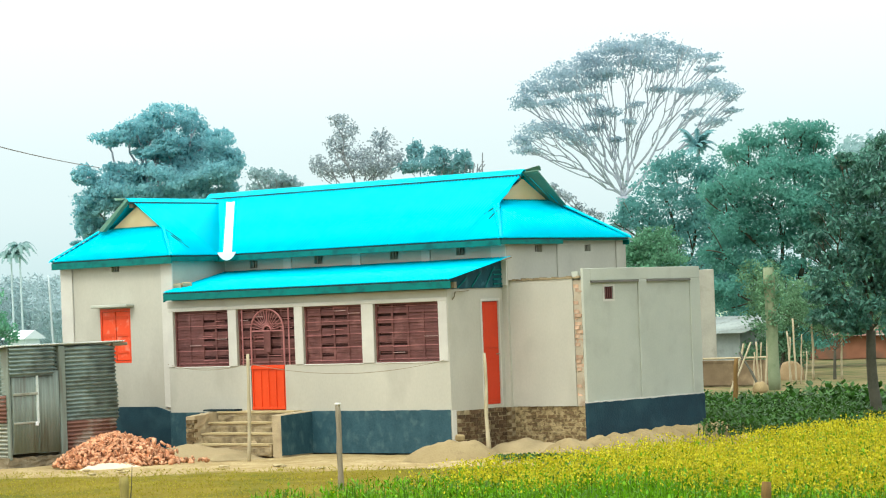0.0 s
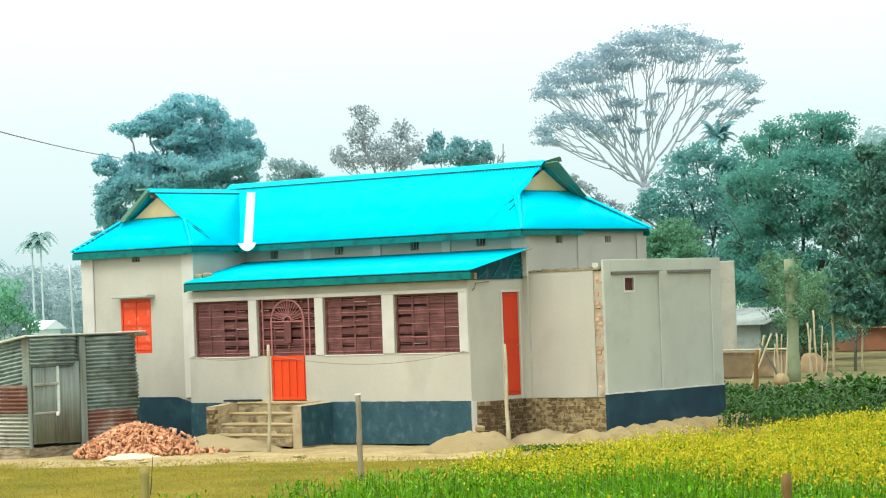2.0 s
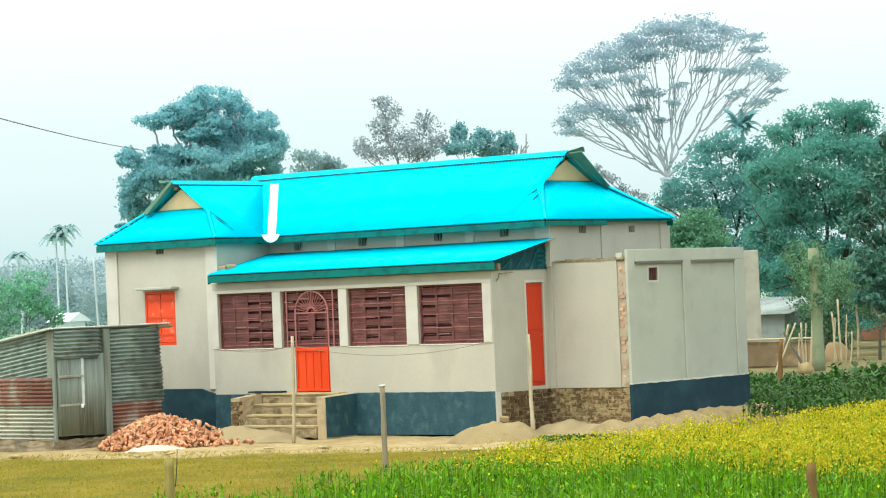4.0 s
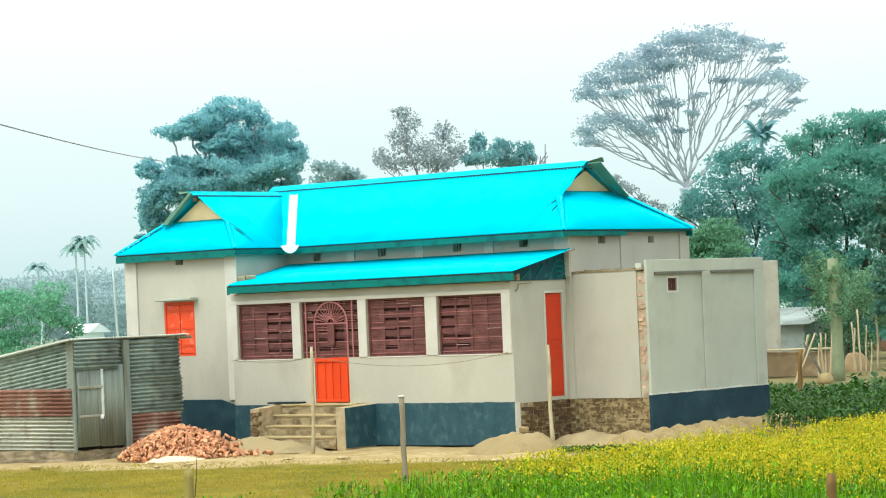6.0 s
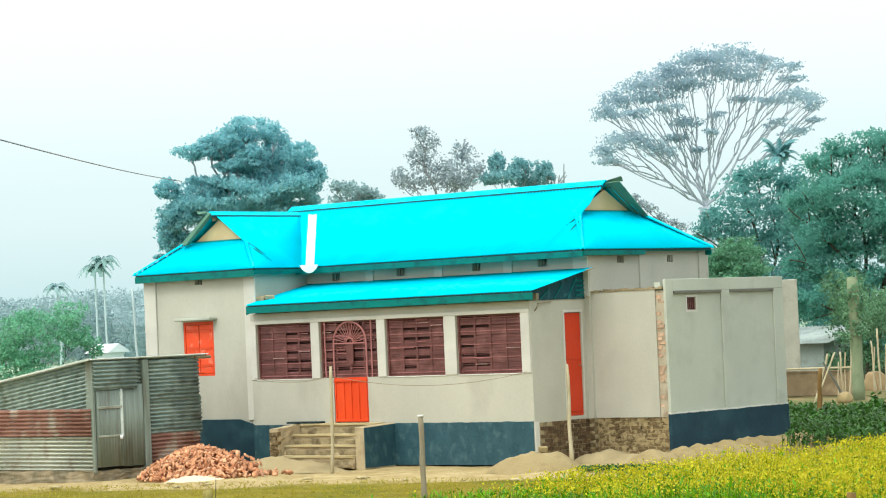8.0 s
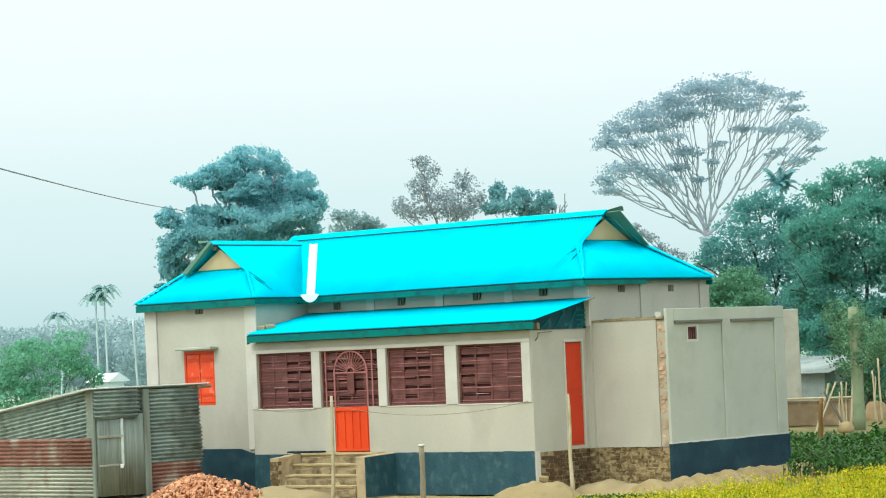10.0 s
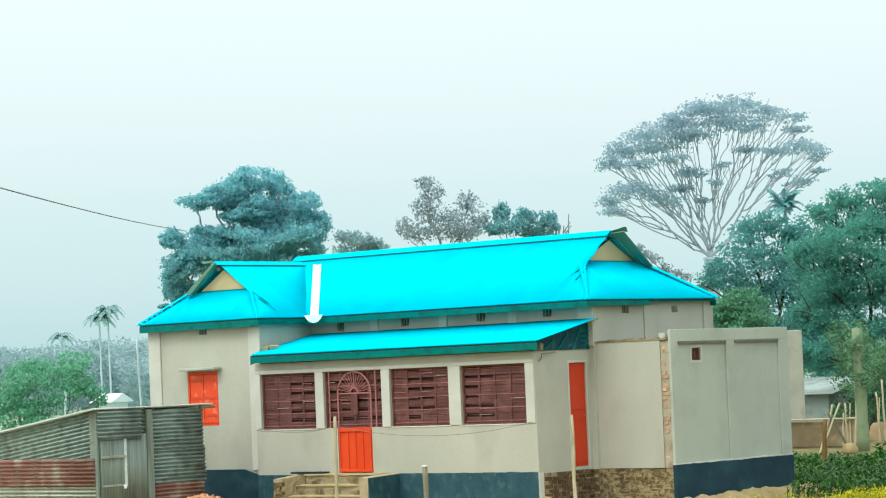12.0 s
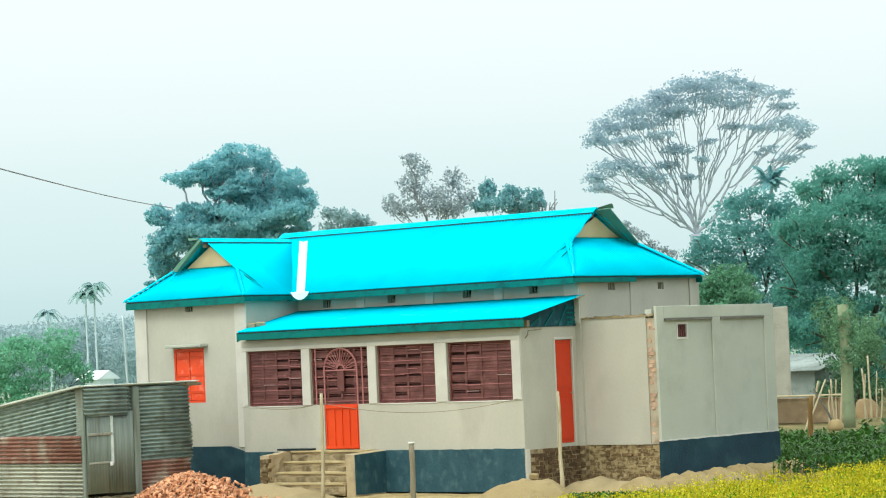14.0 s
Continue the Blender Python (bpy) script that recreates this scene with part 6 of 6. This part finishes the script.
def in_leafy(x, y):
    return (x - 2.6) * 0.15 + y > 1.8 and x > -6.2 + 0.3 * math.sin(y * 2) and x < 8.6 and y < 15.5 and not (x < 3.0 and y < 4.3)


plants("leafy_crop", "dark green broad-leaved crop beside the mustard", in_leafy, (-6.5, 8.6, 1.5, 26), 15000, 0.40, 72, CROP_DARK, 7, 0.10, low=0.2, leaf_wide=0.34)


def in_tall_weeds(x, y):
    return -2.5 < x < 8.0 and 9.5 < y < 15.0 and noise.noise(Vector((x * 0.7, y * 0.5, 8))) > 0.0


plants("tall_weeds", "tall broad-leaved weeds at the crop's far edge", in_tall_weeds, (-3, 8, 9, 15), 900, 0.56, 77, CROP_DARK, 9, 0.17, category="weeds", low=0.2, leaf_wide=0.36)


def in_grass(x, y):
    return -0.37 * x + 0.93 * y < -4.9 and not in_mustard(x - 0.3, y)


plants("grass", "short dry olive grass", in_grass, (-7, 13, -22, -5), 18000, 0.012, 73, GRASS, 4, 0.05, category="grass", low=0.0, leaf_wide=0.10)


def in_weeds(x, y):
    return in_grass(x, y) and noise.noise(Vector((x * 0.8, y * 0.8, 2))) > 0.05 and x > 4.6


plants("weeds", "green weeds at the field's edge", in_weeds, (3, 12, -20, -3), 4500, 0.16, 74, CROP_GREEN, 4, 0.09, category="weeds", low=0.0, leaf_wide=0.18)


def in_patch(x, y):
    return ((x - 3.0) / 1.0) ** 2 + ((y + 2.85) / 0.5) ** 2 < 1 + 0.5 * noise.noise(Vector((x * 3, y * 3, 1)))


plants("weeds", "dark green weeds at the foot of the sand", in_patch, (1.6, 4.4, -3.7, -2.0), 1100, 0.05, 76, CROP_DARK, 5, 0.07, category="weeds", low=0.0, leaf_wide=0.3)


rnd = np.random.default_rng(75)
for k in range(16):
    x = rnd.uniform(-6.5, 6.0)
    y = (-5.0 + rnd.normal() * 0.9 + 0.37 * x) / 0.93
    r = rnd.uniform(0.03, 0.06)
    ob = rock("clod", (x, y, r * 0.3), (r * rnd.uniform(1.0, 2.6), r * 1.3, r * 0.4), PALE_CLOD, "pale clod of dry earth in the grass", k, 0.45)
    tagged(ob, "", "clod", "clods in the grass")

# ---- bricks laid one by one ----
BRICK_MESHES = []
rnd = np.random.default_rng(81)
for k in range(4):
    bm = boxes((-0.118, 0.118, -0.05, 0.05, -0.034, 0.034))
    for v in bm.verts:
        v.co += Vector(rnd.normal(size=3)) * 0.004
    me = bpy.data.meshes.new("brick")
    bm.to_mesh(me)
    bm.free()
    BRICK_MESHES.append(me)


def brick(owner, at, turn, material, length=1.0, tall=1.0):
    key = (int(abs(at[0] * 37 + at[1] * 71 + at[2] * 53)) % 4)
    me = BRICK_MESHES[key]
    if not me.materials:
        me.materials.append(material)
    ob = new("brick", me)
    ob.parent = owner
    ob.location = at
    ob.rotation_euler = (rnd.normal() * 0.02, rnd.normal() * 0.03, turn + rnd.normal() * 0.012)
    ob.scale = (length, 1, tall)
    if me.materials[0] is not material:
        ob.material_slots[0].link = "OBJECT"
        ob.material_slots[0].material = material
    return ob


for row in range(10):
    z = 0.04 + row * 0.078
    for k in range(7):
        x = 0.16 + k * 0.25 + (0.125 if row % 2 else 0.0)
        if x < 1.69:
            brick(annexe, (x + rnd.normal() * 0.012, 0.140 + rnd.normal() * 0.006, z + rnd.normal() * 0.004), 0.0, BRICK, 0.9 + 0.12 * rnd.random(), 0.78)
    brick(annexe, (0.075, 0.034 + rnd.normal() * 0.005, z), math.pi / 2 if row % 2 else 0.0, BRICK, 0.55)
    for k in range(6):
        y = -1.40 + k * 0.25 + (0.125 if row % 2 else 0.0)
        if y < -0.02 and not (row > 8 and k < 1):
            brick(house, (-0.035 + rnd.normal() * 0.004, y, z + rnd.normal() * 0.004), math.pi / 2, BRICK_DARK, 0.9 + 0.12 * rnd.random())
for row in range(29):
    z = 0.84 + row * 0.078
    if rnd.random() < (0.25 if row < 9 else 0.82):
        brick(annexe, (1.708 + (0.012 if row % 2 else -0.02) + rnd.normal() * 0.012, 0.136 + rnd.normal() * 0.006, z), 0.0, BRICK_ORANGE, 0.62 if row % 2 else 0.46, 0.86)
for row in range(8):
    brick(stairs, (-5.98 + 0.02 * (row % 2), -2.49, 0.06 + row * 0.085), 0.0, BRICK, 0.95 if row % 2 else 0.7)
